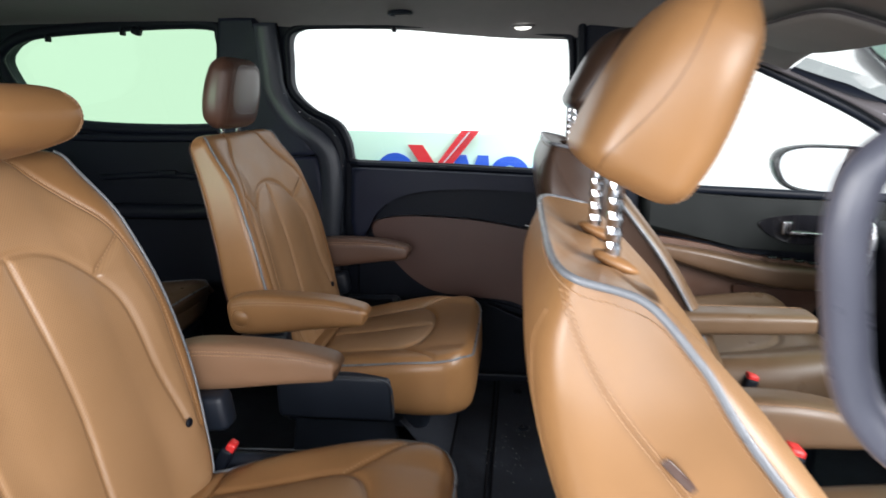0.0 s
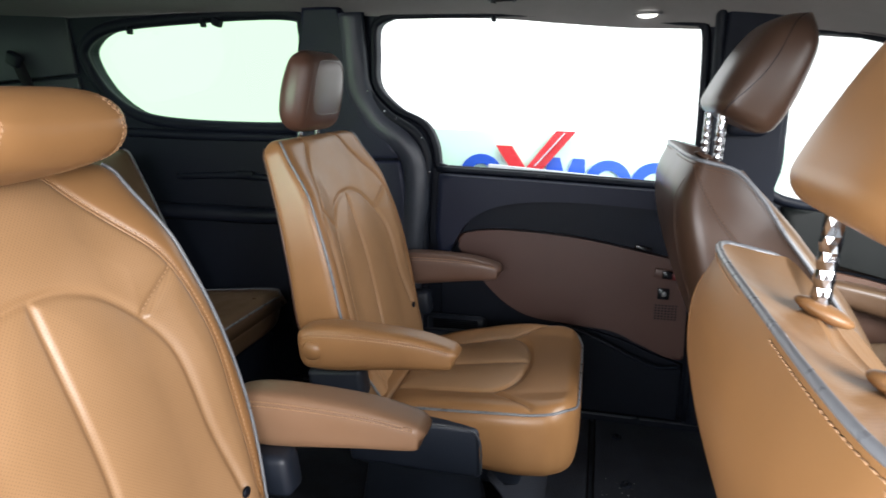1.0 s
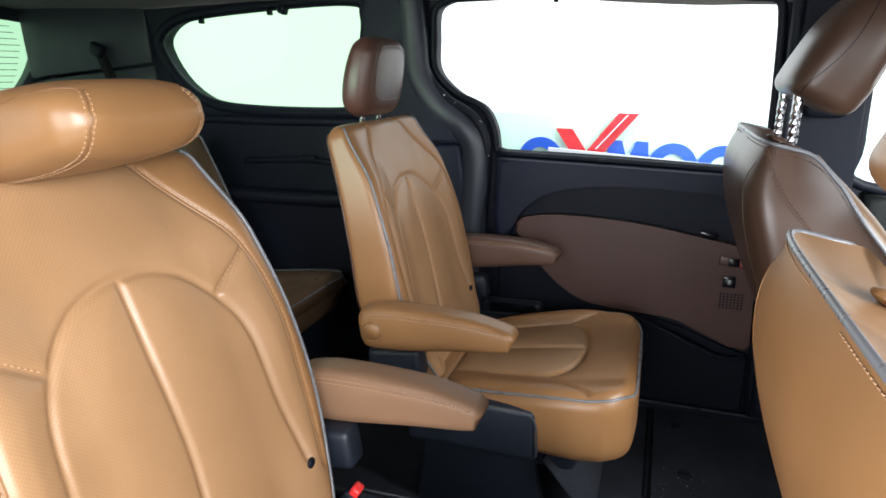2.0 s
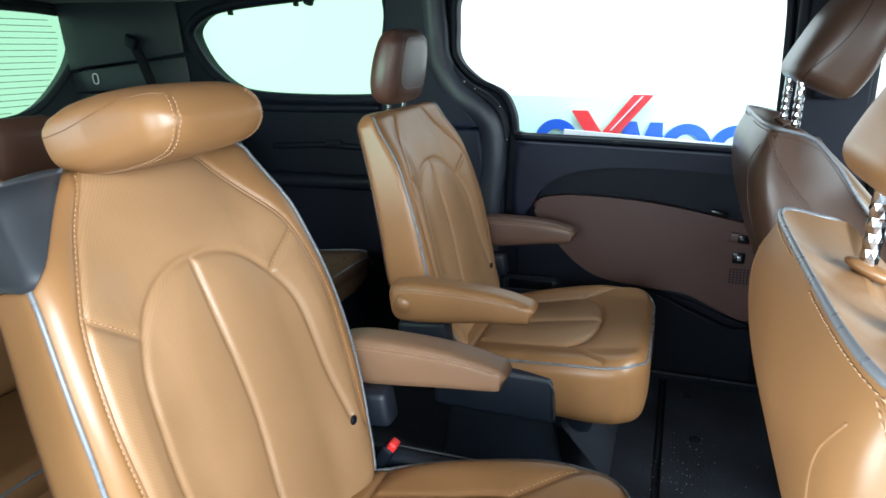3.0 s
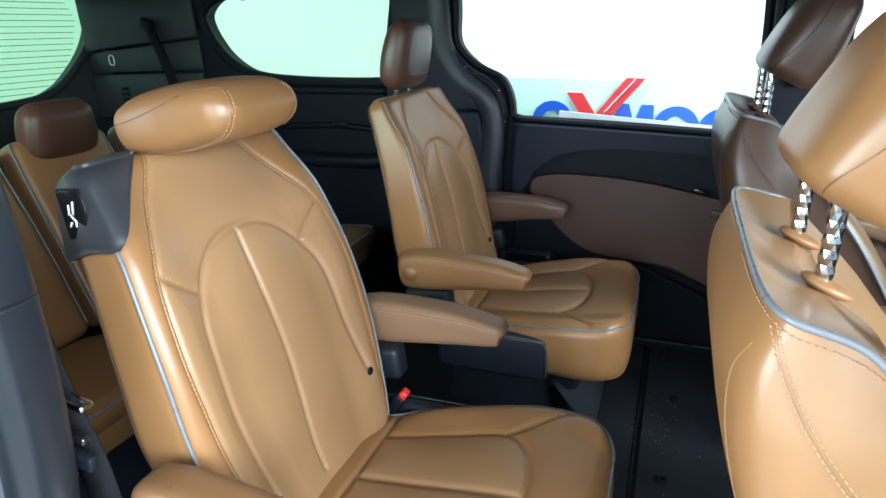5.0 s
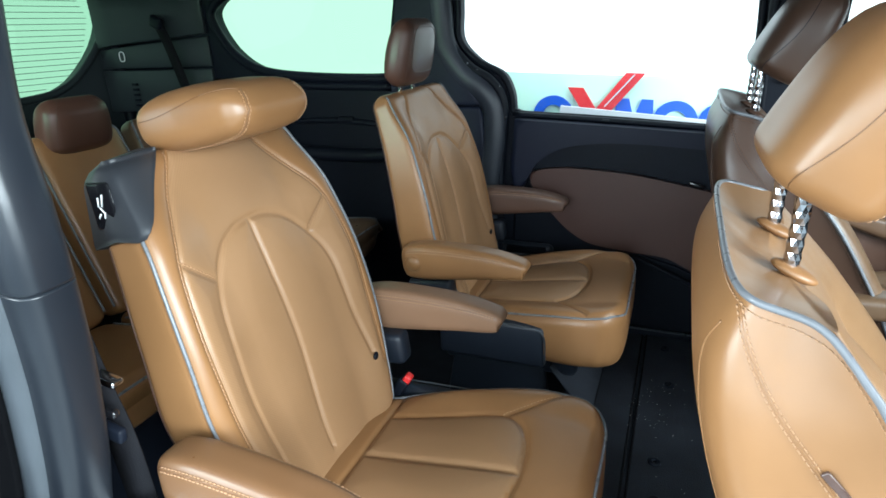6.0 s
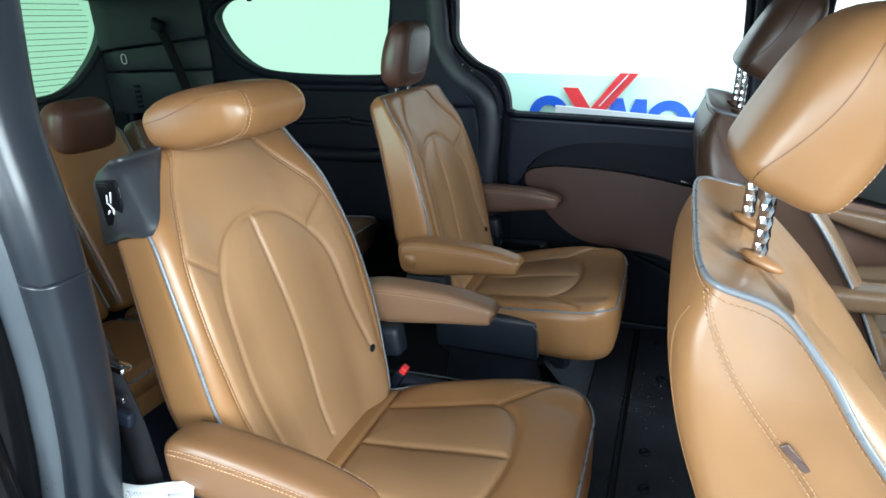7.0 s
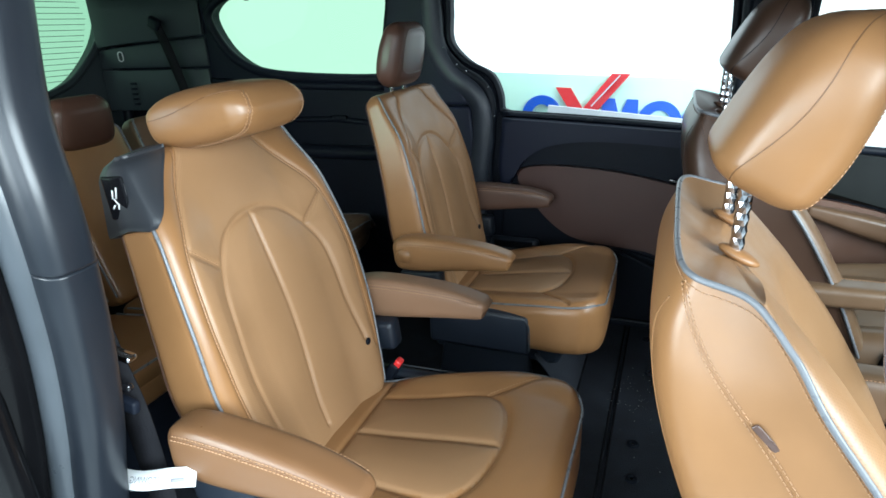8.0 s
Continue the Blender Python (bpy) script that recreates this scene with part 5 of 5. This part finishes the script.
fd = empty("front_door_trim", "black front door panel with brown armrest and chrome handle", "car door")
plate("upper_panel", [tuple(p) for p in spline([(1.10, 0.722), (1.5, 0.688), (2.1, 0.668)], 5)] + [(2.1, 0.50), (1.7, 0.505), (1.42, 0.525), (1.10, 0.575)], WALL_Y, 0.036, FRONT_PANEL, fd, "black upper panel with rounded ledge", 0.030, 5)
plate("armrest_panel", sm([(1.11, 0.55), (1.30, 0.535), (1.45, 0.50), (1.62, 0.480), (1.70, 0.45), (1.71, 0.37), (1.66, 0.28), (1.5, 0.25), (1.13, 0.27), (1.10, 0.40)]), WALL_Y, 0.028, ARM_BROWN, fd, "brown vinyl armrest panel", 0.010, 3)
arow = [(0.0, 1.715, 0.425, 0.028, 0.016, 0.03), (0.25, 1.64, 0.440, 0.040, 0.024, 0.05), (0.5, 1.50, 0.455, 0.042, 0.026, 0.05), (0.8, 1.30, 0.50, 0.035, 0.022, 0.045), (1.0, 1.14, 0.53, 0.02, 0.015, 0.02)]
obj("armrest", Loft(arow, top=0.012, bottom=0.015, power=3.5, yc=0.85).mesh("armrest", 24, 40, 16), ARM_DOOR, fd, "dark tan door armrest")
plate("pull_pocket", sm([(1.42, 0.40), (1.52, 0.385), (1.66, 0.385), (1.72, 0.365), (1.66, 0.335), (1.52, 0.325), (1.43, 0.345)]), WALL_Y - 0.028, 0.010, LEATHER_DARK, fd, "", 0.004, 2)
plate("handle_bezel", sm([(1.47, 0.605), (1.53, 0.632), (1.64, 0.635), (1.74, 0.62), (1.75, 0.56), (1.66, 0.54), (1.55, 0.55)]), WALL_Y - 0.036, 0.006, BLACK_GLOSS, fd, "gloss black handle bezel", 0.003, 2)
bm = rbox(0.11, 0.014, 0.016, Matrix.Translation((1.62, WALL_Y - 0.05, 0.575)) @ Matrix.Rotation(math.radians(4), 4, "Y"), 0.005, 3)
part("door_handle", bm, CHROME, fd, "chrome door handle")
bm = rbox(0.03, 0.014, 0.045, Matrix.Translation((1.555, WALL_Y - 0.048, 0.595)), 0.005, 3)
part("lock_switch", bm, CHROME, fd, "chrome lock surround")
for i in range(4):
    bm = rbox(0.028, 0.02, 0.008, Matrix.Translation((1.52 + 0.042 * i, WALL_Y - 0.05, 0.498 - 0.006 * i)), 0.003, 2)
    part("window_switch", bm, BLACK_GLOSS, fd)
mir = empty("door_mirror", "black outside door mirror with bright glass", "mirror")
mloop = np.array(sm([(1.578, 0.765), (1.588, 0.818), (1.635, 0.842), (1.71, 0.848), (1.79, 0.838), (1.80, 0.76), (1.765, 0.70), (1.685, 0.685), (1.61, 0.702)], 6))
cx, cz = mloop.mean(0)
vs, fs, k = [], [], len(mloop)
for s, d in ((0.86, 0.0), (0.93, -0.012), (1.0, 0.0), (1.0, 0.035), (0.8, 0.08), (0.4, 0.10)):
    vs += [(cx + (x - cx) * s, 0.99 + d - (x - cx) * 0.75 * s + (z - cz) * 0.15 * s, cz + (z - cz) * s) for x, z in mloop]
for i in range(5):
    fs += [(i * k + j, i * k + (j + 1) % k, (i + 1) * k + (j + 1) % k, (i + 1) * k + j) for j in range(k)]
fs.append(tuple(range(5 * k, 6 * k)))
obj("housing", data("housing", vs, fs), BLACK_GLOSS, mir)
obj("mirror_glass", data("mirror_glass", [(cx + (x - cx) * 0.86, 0.985 - (x - cx) * 0.75 + (z - cz) * 0.15, cz + (z - cz) * 0.86) for x, z in mloop], [tuple(range(k))]), GLASS_MIRROR, mir, flat=True)
bm = rbox(0.07, 0.10, 0.05, Matrix.Translation((1.79, 0.98, 0.74)), 0.015, 3)
part("mirror_arm", bm, BLACK_GLOSS, mir)

# windscreen, front pillar beam, dash end, visor
v, f = [], []
for i in range(17):
    y = -0.86 + 1.72 * i / 16
    v += [(1.50, y, float(roof_z(1.50, y)) - 0.004), (2.0, y * 1.005, 0.86 + 0.04 * (1 - (y / 0.86) ** 2)), (2.46, y * 1.01, 0.60 + 0.03 * (1 - (y / 0.86) ** 2))]
for i in range(16):
    f += [(3 * i + k, 3 * i + k + 1, 3 * i + k + 4, 3 * i + k + 3) for k in (0, 1)]
ws = obj("windscreen", data("windscreen", v, f), GLASS_TINT)
ws.visible_shadow = False
tagged(ws, "green tinted windscreen glass", "window", kind="structure")
v, f = sweep(spline([(1.20, 0.862, 1.185), (1.30, 0.862, 1.160), (1.50, 0.862, 1.082), (1.70, 0.868, 0.992), (1.86, 0.872, 0.898), (2.2, 0.885, 0.69), (2.46, 0.89, 0.56)], 8), circle(0.007, 12, 0.011))
tagged(obj("trim_front_pillar", data("trim_front_pillar", v, f), PILLAR_TRIM), "grey front pillar trim", "pillar trim", kind="structure")
tagged(slab([(-0.95, 0.0), (0.95, 0.0), (0.95, 0.60), (-0.95, 0.60)], [], lambda a, b, d: (2.45 + d, a, b), 0.05, "wall_front", BLACK_SOFT), "black dashboard end of the cabin")
dash = empty("dashboard", "black dashboard with a silver rimmed air vent at its end", "dashboard", at=(1.66, 0, 0.25))
bm = rbox(0.74, 1.50, 0.40, Matrix.Translation((0.375, 0, 0.20)), 0.05, 5)
part("dash_body", bm, BLACK, dash, "black grained dash body")
ring = [(0.0, 0.635 + 0.082 * math.copysign(abs(math.cos(a)) ** 0.75, math.cos(a)), 0.345 + 0.098 * math.copysign(abs(math.sin(a)) ** 0.75, math.sin(a))) for a in np.linspace(0, 2 * math.pi, 49)[:-1]]
v, f = tube([(x - 0.012, y, z) for x, y, z in ring], 0.009, 10, True, up=(1, 0, 0))
vent = obj("air_vent", data("air_vent", v, f), SILVER, dash, "satin silver vent surround")
bm = rbox(0.02, 0.150, 0.180, Matrix.Translation((-0.006, 0.635, 0.345)), 0.009, 3)
part("vent_well", bm, BLACK_GLOSS, vent, "gloss black vent well")
for i in range(5):
    bm = rbox(0.012, 0.136, 0.005, Matrix.Translation((-0.016, 0.635, 0.281 + 0.032 * i)) @ Matrix.Rotation(0.4, 4, "Y"), 0.0015, 1)
    part("vent_slat", bm, BLACK_SOFT, vent)
bm = bmesh.new()
outline = sm([(-0.085, 0.20), (-0.03, 0.235), (0.06, 0.225), (0.095, 0.12), (0.098, -0.10), (0.085, -0.21), (-0.02, -0.235), (-0.085, -0.20), (-0.098, 0.0)], 6)
rings = [[bm.verts.new((x * k, y * (0.5 + 0.5 * k), z)) for x, y in outline] for k, z in ((0.86, 0.012), (0.97, 0.008), (1.0, 0.0), (0.97, -0.008), (0.86, -0.012))]
for lo, hi in zip(rings, rings[1:]):
    for i in range(len(outline)):
        k = (i + 1) % len(outline)
        bm.faces.new((lo[i], lo[k], hi[k], hi[i]))
bm.faces.new(rings[0][::-1])
bm.faces.new(rings[-1])
visor = empty("sun_visor", "grey fabric sun visor folded up against the roof", "sun visor")
visor.matrix_world = pose(1.385, 0.45, 1.150, 0, 18, 0)
part("visor_board", bm, HEADLINER, visor)
v, f = tube([(x * 1.003, y * 1.002, 0.0) for x, y in outline], 0.0035, 8, True)
obj("edge_welt", data("edge_welt", v, f), PILLAR_TRIM, visor, "darker grey sewn edge")

# ---- ceiling fittings ----
def round_vent(x, y):
    e = empty("ceiling_vent", "dark grey round ceiling air vent", "air vent", "ceiling vents", (x, y, float(roof_z(x, y))))
    v, f = tube([(0.034 * math.cos(a), 0.034 * math.sin(a), -0.003) for a in np.linspace(0, 2 * math.pi, 33)[:-1]], 0.006, 8, True)
    obj("vent_ring", data("vent_ring", v, f), BLACK_SOFT, e)
    for i in range(5):
        yy = -0.022 + 0.011 * i
        w = math.sqrt(0.03 ** 2 - yy * yy)
        bm = rbox(2 * w, 0.004, 0.008, Matrix.Translation((0, yy, -0.002)) @ Matrix.Rotation(0.5, 4, "X"), 0, 1)
        part("vent_slat", bm, BLACK, e)
    return e


round_vent(0.325, 0.79)
round_vent(-0.47, 0.52)
lamp = empty("ceiling_lamp", "small lit oval reading lamp on the headliner", "lamp", at=(0.703, 0.842, float(roof_z(0.703, 0.842)) - 0.004))
bm = bmesh.new()
bmesh.ops.create_uvsphere(bm, u_segments=20, v_segments=10, radius=0.5, matrix=Matrix.Diagonal((0.052, 0.036, 0.016, 1)))
part("lens", bm, LAMP_GLOW, lamp, "glowing lens")
v, f = tube([(0.034 * math.cos(a), 0.02 * math.sin(a), 0.004) for a in np.linspace(0, 2 * math.pi, 25)[:-1]], 0.004, 6, True)
obj("bezel", data("bezel", v, f), HEADLINER, lamp)

# ---- door side rear pillar ----
np_ = empty("door_pillar", "charcoal plastic pillar trim with grey rubber door seal", "pillar trim")
for nm, z0, z1 in (("upper_trim", 0.8645, 1.32), ("lower_trim", 0.0, 0.8625)):
    ctr = [(0.045, -0.79, 1.32), (0.022, -0.795, 1.17), (0.010, -0.80, 1.05), (0.024, -0.805, 0.95), (0.026, -0.805, 0.86), (0.012, -0.80, 0.74), (-0.008, -0.80, 0.62), (-0.038, -0.80, 0.50), (-0.075, -0.80, 0.3), (-0.075, -0.80, 0.0)]
    fine = spline(ctr, 14)
    zz = np.r_[z1, [q for q in fine[:, 2] if z0 < q < z1], z0]
    p = np.stack([np.interp(-zz, -fine[:, 2], fine[:, k]) for k in range(3)], 1)
    v, f = sweep(p, [(0.030 * math.copysign(abs(c) ** 0.7, c), 0.034 * math.copysign(abs(s) ** 0.6, s)) for c, s in circle(1, 24)], up=(0, -1, 0))
    obj(nm, data(nm, v, f), PILLAR, np_)
ctr = [(x - 0.034, y - 0.026, z) for x, y, z in ctr]
v, f = sweep(spline(ctr, 12), circle(0.022, 18, 0.020), up=(0, -1, 0))
obj("door_seal", data("door_seal", v, f), RUBBER, np_, "grey rubber door seal")
jctr = spline([(x - 0.042, y - 0.018, z) for x, y, z in ctr], 12)
jamb = empty("door_jamb", "black painted door jamb with steel latch parts", "door jamb")
tagged(jamb, kind="structure")
bm = rbox(0.34, 0.03, 1.45, Matrix.Translation((-0.215, -0.888, 0.55)), 0.01, 2)
part("jamb_panel", bm, JAMB_PAINT, jamb)
v, f = sweep(jctr, circle(0.030, 12, 0.050), up=(0, -1, 0))
obj("jamb_return", data("jamb_return", v, f), JAMB_PAINT, jamb)
for (x, z, sx, sz, r) in ((-0.095, 0.785, 0.05, 0.045, 8), (-0.10, 0.84, 0.05, 0.028, 4), (-0.105, 0.73, 0.06, 0.022, -6)):
    bm = rbox(sx, 0.014, sz, Matrix.Translation((x, -0.905, z)) @ Matrix.Rotation(math.radians(r), 4, "Y"), 0.008, 3)
    part("latch_plate", bm, BLACK_GLOSS, jamb)
v, f = tube(spline([(-0.165, -0.91, 0.655), (-0.14, -0.925, 0.67), (-0.115, -0.92, 0.655), (-0.10, -0.91, 0.615)], 8), 0.006, 8)
obj("striker", data("striker", v, f), SILVER, jamb, "steel striker loop")
v, f = tube(spline([(-0.185, -0.905, 0.735), (-0.13, -0.912, 0.735), (-0.108, -0.914, 0.750), (-0.104, -0.914, 0.80), (-0.11, -0.912, 0.835)], 8), 0.005, 8)
obj("recess_rim", data("recess_rim", v, f), RUBBER, jamb, "pale grey rim of the latch recess")

# belt of the second row on the pillar, with its tongue, and the paper tag
belt = empty("seat_belt", "black seat belt hanging beside the pillar with steel tongue", "seat belt")
v, f = sweep(spline([(-0.075, -0.745, 1.12), (-0.065, -0.74, 0.9), (-0.04, -0.735, 0.70), (-0.02, -0.73, 0.58), (0.0, -0.735, 0.42), (0.01, -0.74, 0.25)], 10), [(-0.023, -0.0013), (0.023, -0.0013), (0.023, 0.0013), (-0.023, 0.0013)], up=(0.3, -1, 0))
obj("webbing", data("webbing", v, f), BELT, belt)
bm = rbox(0.055, 0.014, 0.022, Matrix.Translation((-0.012, -0.75, 0.618)) @ Matrix.Rotation(math.radians(10), 4, "Y"), 0.004, 2)
part("tongue_grip", bm, BLACK_SOFT, belt, "black tongue grip")
bm = rbox(0.05, 0.012, 0.012, Matrix.Translation((-0.012, -0.75, 0.648)), 0.004, 2)
part("tongue_grip", bm, BLACK_GLOSS, belt)
bm = rbox(0.055, 0.02, 0.011, Matrix.Translation((-0.002, -0.745, 0.700)) @ Matrix.Rotation(math.radians(10), 4, "Y"), 0.005, 3)
part("tongue", bm, CHROME, belt, "steel belt tongue")
tag = empty("paper_tag", "white paper tag with grey mirrored lettering beside the seat", "tag")
p = spline([(-0.07, -0.76, 0.472), (0.0, -0.765, 0.487), (0.06, -0.76, 0.506), (0.100, -0.75, 0.512)], 6)
v, f = sweep(p, [(-0.0145, -0.0006), (0.0145, -0.0006), (0.0145, 0.0006), (-0.0145, 0.0006)], up=(0.15, -0.75, 0.65))
obj("sheet", data("sheet", v, f), PAPER, tag)
q = resample(p, 0.004)
word = bpy.data.curves.new("word", "FONT")
word.body, word.size, word.align_x, word.align_y = "STOWING", 0.0145, "CENTER", "CENTER"
word.materials.append(PRINT_GREY)
wo = new("word", word)
wo.parent = tag
ax = Vector(p[9]) - Vector(p[3])
ax.normalize()
up_ = Vector((0.15, -0.75, 0.65))
nn = (up_ - ax * up_.dot(ax)).normalized()
wo.matrix_world = Matrix.Translation(Vector(p[7]) + nn * 0.0022) @ Matrix((-ax, nn.cross(ax), nn)).transposed().to_4x4()
for i0, i1, off in ((34, 41, 0.004),):
    seg = q[i0:i1] + np.array([0.0002, -0.0016, 0.0014])
    v, f = sweep(seg, [(off - 0.003, 0.0), (off + 0.003, 0.0), (off + 0.003, 0.0004), (off - 0.003, 0.0004)], up=(0.15, -0.75, 0.65))
    obj("print_bar", data("print_bar", v, f), PRINT_GREY, tag, "grey unreadable print")

# ---- floor fittings ----
def floor_plate(name, loop, z, mat, label, bevel=0.004):
    bm = bmesh.new()
    a = [bm.verts.new((x, y, z)) for x, y in loop]
    b = [bm.verts.new((x, y, -0.02)) for x, y in loop]
    face = bm.faces.new(a)
    for i in range(len(a)):
        j = (i + 1) % len(a)
        bm.faces.new((a[j], a[i], b[i], b[j]))
    bmesh.ops.bevel(bm, geom=list(face.edges), offset=bevel, segments=2, profile=0.5, affect="EDGES")
    return tagged(part(name, bm, mat, flat=True), label, "floor mat")


def lid(x0, x1, z, label):
    ob = floor_plate("storage_lid", [(x0, -0.32), (x1, -0.32), (x1, 0.88), (x0, 0.88)], z, MAT, label)
    for x in (x0 + 0.004, x1 - 0.004):
        v, f = tube([(x, -0.318, z - 0.001), (x, 0.878, z - 0.001)], 0.0035, 8)
        obj("edge_binding", data("edge_binding", v, f), BELT, ob, "woven black edge binding")
    for y in (-0.316, 0.876):
        v, f = tube([(x0 + 0.004, y, z - 0.001), (x1 - 0.004, y, z - 0.001)], 0.0035, 8)
        obj("edge_binding", data("edge_binding", v, f), BELT, ob)
    return ob


lid(0.63, 1.02, 0.008, "black carpeted floor storage lid with round fasteners")
lid(0.505, 0.622, 0.006, "narrow black carpeted floor strip before the seats")
for x, y in ((0.695, 0.167), (0.701, 0.026), (0.70, 0.78), (0.72, 0.55)):
    e = empty("floor_fastener", "round black floor fastener with a hole", "fastener", "floor fasteners", (x, y, 0.008))
    v, f = tube([(0.011 * math.cos(a), 0.011 * math.sin(a), 0.001) for a in np.linspace(0, 2 * math.pi, 25)[:-1]], 0.006, 8, True)
    obj("washer", data("washer", v, f), BLACK_SOFT, e)
    bm = bmesh.new()
    bmesh.ops.create_cone(bm, cap_ends=True, segments=16, radius1=0.006, radius2=0.004, depth=0.004, matrix=Matrix.Translation((0, 0, 0.001)))
    part("hole", bm, BLACK_GLOSS, e)
bm = rbox(1.6, 0.035, 0.03, Matrix.Translation((0.35, 0.885, 0.015)), 0.006, 2)
tagged(part("trim_sill", bm, BLACK_SOFT), "charcoal door sill strip", "sill", kind="structure")
v, f = tube([(-0.4, 0.865, 0.032), (1.1, 0.865, 0.032)], 0.0035, 6)
tagged(obj("trim_sill_edge", data("trim_sill_edge", v, f), RUBBER), "grey edge of the door sill", "sill", kind="structure")
# kick flap before the seat pedestal
for yy in (-0.41, 0.41):
    bm = rbox(0.006, 0.36, 0.19, Matrix.Translation((0.455, yy, 0.13)) @ Matrix.Rotation(math.radians(-38), 4, "Y"), 0.002, 2)
    tagged(part("kick_flap", bm, MAT), "dark carpeted flap below the seat cushion", "flap", "kick flaps")
rng = random.Random(4)
bm = bmesh.new()
for _ in range(95):
    g = rng.choice(((0.62, 0.40, 0.035), (0.69, 0.38, 0.04), (0.70, 0.50, 0.05), (0.66, 0.45, 0.10), (0.74, 0.25, 0.12)))
    x, y, r = rng.gauss(g[0], g[2] * 0.6), rng.gauss(g[1], g[2]), rng.uniform(0.0004, 0.0012)
    bmesh.ops.create_icosphere(bm, subdivisions=1, radius=r, matrix=Matrix.Translation((x, y, 0.0085 + r * 0.4)))
tagged(part("dust_specks", bm, DUST), "pale crumbs and dust on the carpet", "dust", kind="stuff")

# ---- sign outside the far windows ----
sign = empty("wall_sign", "mint sign board with red tick and blue shapes", "sign", at=(0, 1.9, 0))
T = Matrix.Rotation(math.radians(2.1), 4, "Y")


def flat_shape(name, loop, y, mat, holes=(), label=""):
    return slab(loop, holes, lambda a, b, d: tuple(T @ Vector((a, y - d, b))), 0.012, name, mat, sign, label, kind="")


flat_shape("board", [(-0.72, -0.3), (1.35, -0.3), (1.35, 0.862), (-0.72, 0.862)], 0.03, SIGN_BOARD, (), "pale mint board")


def ell(cx, cz, a, b, k=40):
    return [(cx + a * math.cos(2 * math.pi * i / k), cz + b * math.sin(2 * math.pi * i / k)) for i in range(k)]


for cx_, a in ((0.03, 0.105), (0.625, 0.105), (0.83, 0.105)):
    flat_shape("blue_ring", ell(cx_, 0.650, a, 0.105), 0.014, SIGN_BLUE, [ell(cx_, 0.650, a * 0.52, 0.058)])
flat_shape("blue_zigzag", [(0.325, 0.54), (0.345, 0.755), (0.40, 0.755), (0.43, 0.665), (0.46, 0.755), (0.515, 0.755), (0.53, 0.54), (0.485, 0.54), (0.475, 0.675), (0.445, 0.58), (0.412, 0.58), (0.385, 0.675), (0.37, 0.54)], 0.014, SIGN_BLUE)
flat_shape("red_tick", [(0.098, 0.80), (0.175, 0.80), (0.245, 0.70), (0.375, 0.878), (0.465, 0.878), (0.29, 0.655), (0.20, 0.655)], 0.0, SIGN_RED)
flat_shape("tick_line", [(0.285, 0.715), (0.292, 0.715), (0.42, 0.872), (0.412, 0.872)], -0.013, SIGN_RAIL)
ledge = obj("wall_ledge", data("wall_ledge", *[q for q in sweep([(0.12, 1.74, 0.697), (0.79, 1.74, 0.640)], [(-0.01, -0.20), (0.01, -0.20), (0.01, 0.028), (-0.01, 0.028)])]), SIGN_RAIL, sign, "pale lavender strip", flat=True)
ledge.matrix_parent_inverse = Matrix.Translation((0, -1.9, 0))

# ---- door side front pillar with its grab handle, and the steering wheel ----
gp = empty("entry_pillar", "charcoal pillar beside the driver seat with a grab handle", "pillar trim")
bm = rbox(0.10, 0.07, 1.24, Matrix.Translation((1.005, -0.83, 0.66)), 0.02, 3)
part("pillar_cover", bm, BLACK_SOFT, gp)
v, f = tube(spline([(0.985, -0.815, 1.008), (0.945, -0.785, 1.000), (0.912, -0.763, 0.988), (0.893, -0.757, 0.972), (0.887, -0.757, 0.952), (0.886, -0.757, 0.930), (0.889, -0.757, 0.905), (0.894, -0.757, 0.876), (0.900, -0.757, 0.848), (0.912, -0.760, 0.820), (0.935, -0.775, 0.797), (0.985, -0.815, 0.780)], 8), 0.0130, 16, up=(0.2, -1, 0))
obj("grab_handle", data("grab_handle", v, f), HANDLE_GREY, gp, "grey plastic grab handle")
wheel = empty("steering_wheel", "black leather steering wheel with silver spokes", "steering wheel", at=(1.33, -0.40, 0.80))
wheel.rotation_euler = (0, math.radians(-66), 0)
v, f = tube([(0.185 * math.cos(a), 0.185 * math.sin(a), 0) for a in np.linspace(0, 2 * math.pi, 65)[:-1]], 0.016, 12, True)
obj("rim", data("rim", v, f), BLACK_SOFT, wheel, "black leather rim")
bm = rbox(0.13, 0.15, 0.05, Matrix.Translation((0, 0, -0.02)), 0.022, 4)
part("hub", bm, BLACK_SOFT, wheel)
for a in (0, 180, 270):
    bm = rbox(0.12, 0.03, 0.012, Matrix.Rotation(math.radians(a + 90), 4, "Z") @ Matrix.Translation((0.12, 0, -0.012)), 0.005, 2)
    part("spoke", bm, SILVER, wheel, "silver spoke")
bm = bmesh.new()
bmesh.ops.create_cone(bm, cap_ends=True, segments=24, radius1=0.045, radius2=0.06, depth=1.05, matrix=Matrix.Translation((0, 0, -0.56)))
part("column", bm, BLACK, wheel)
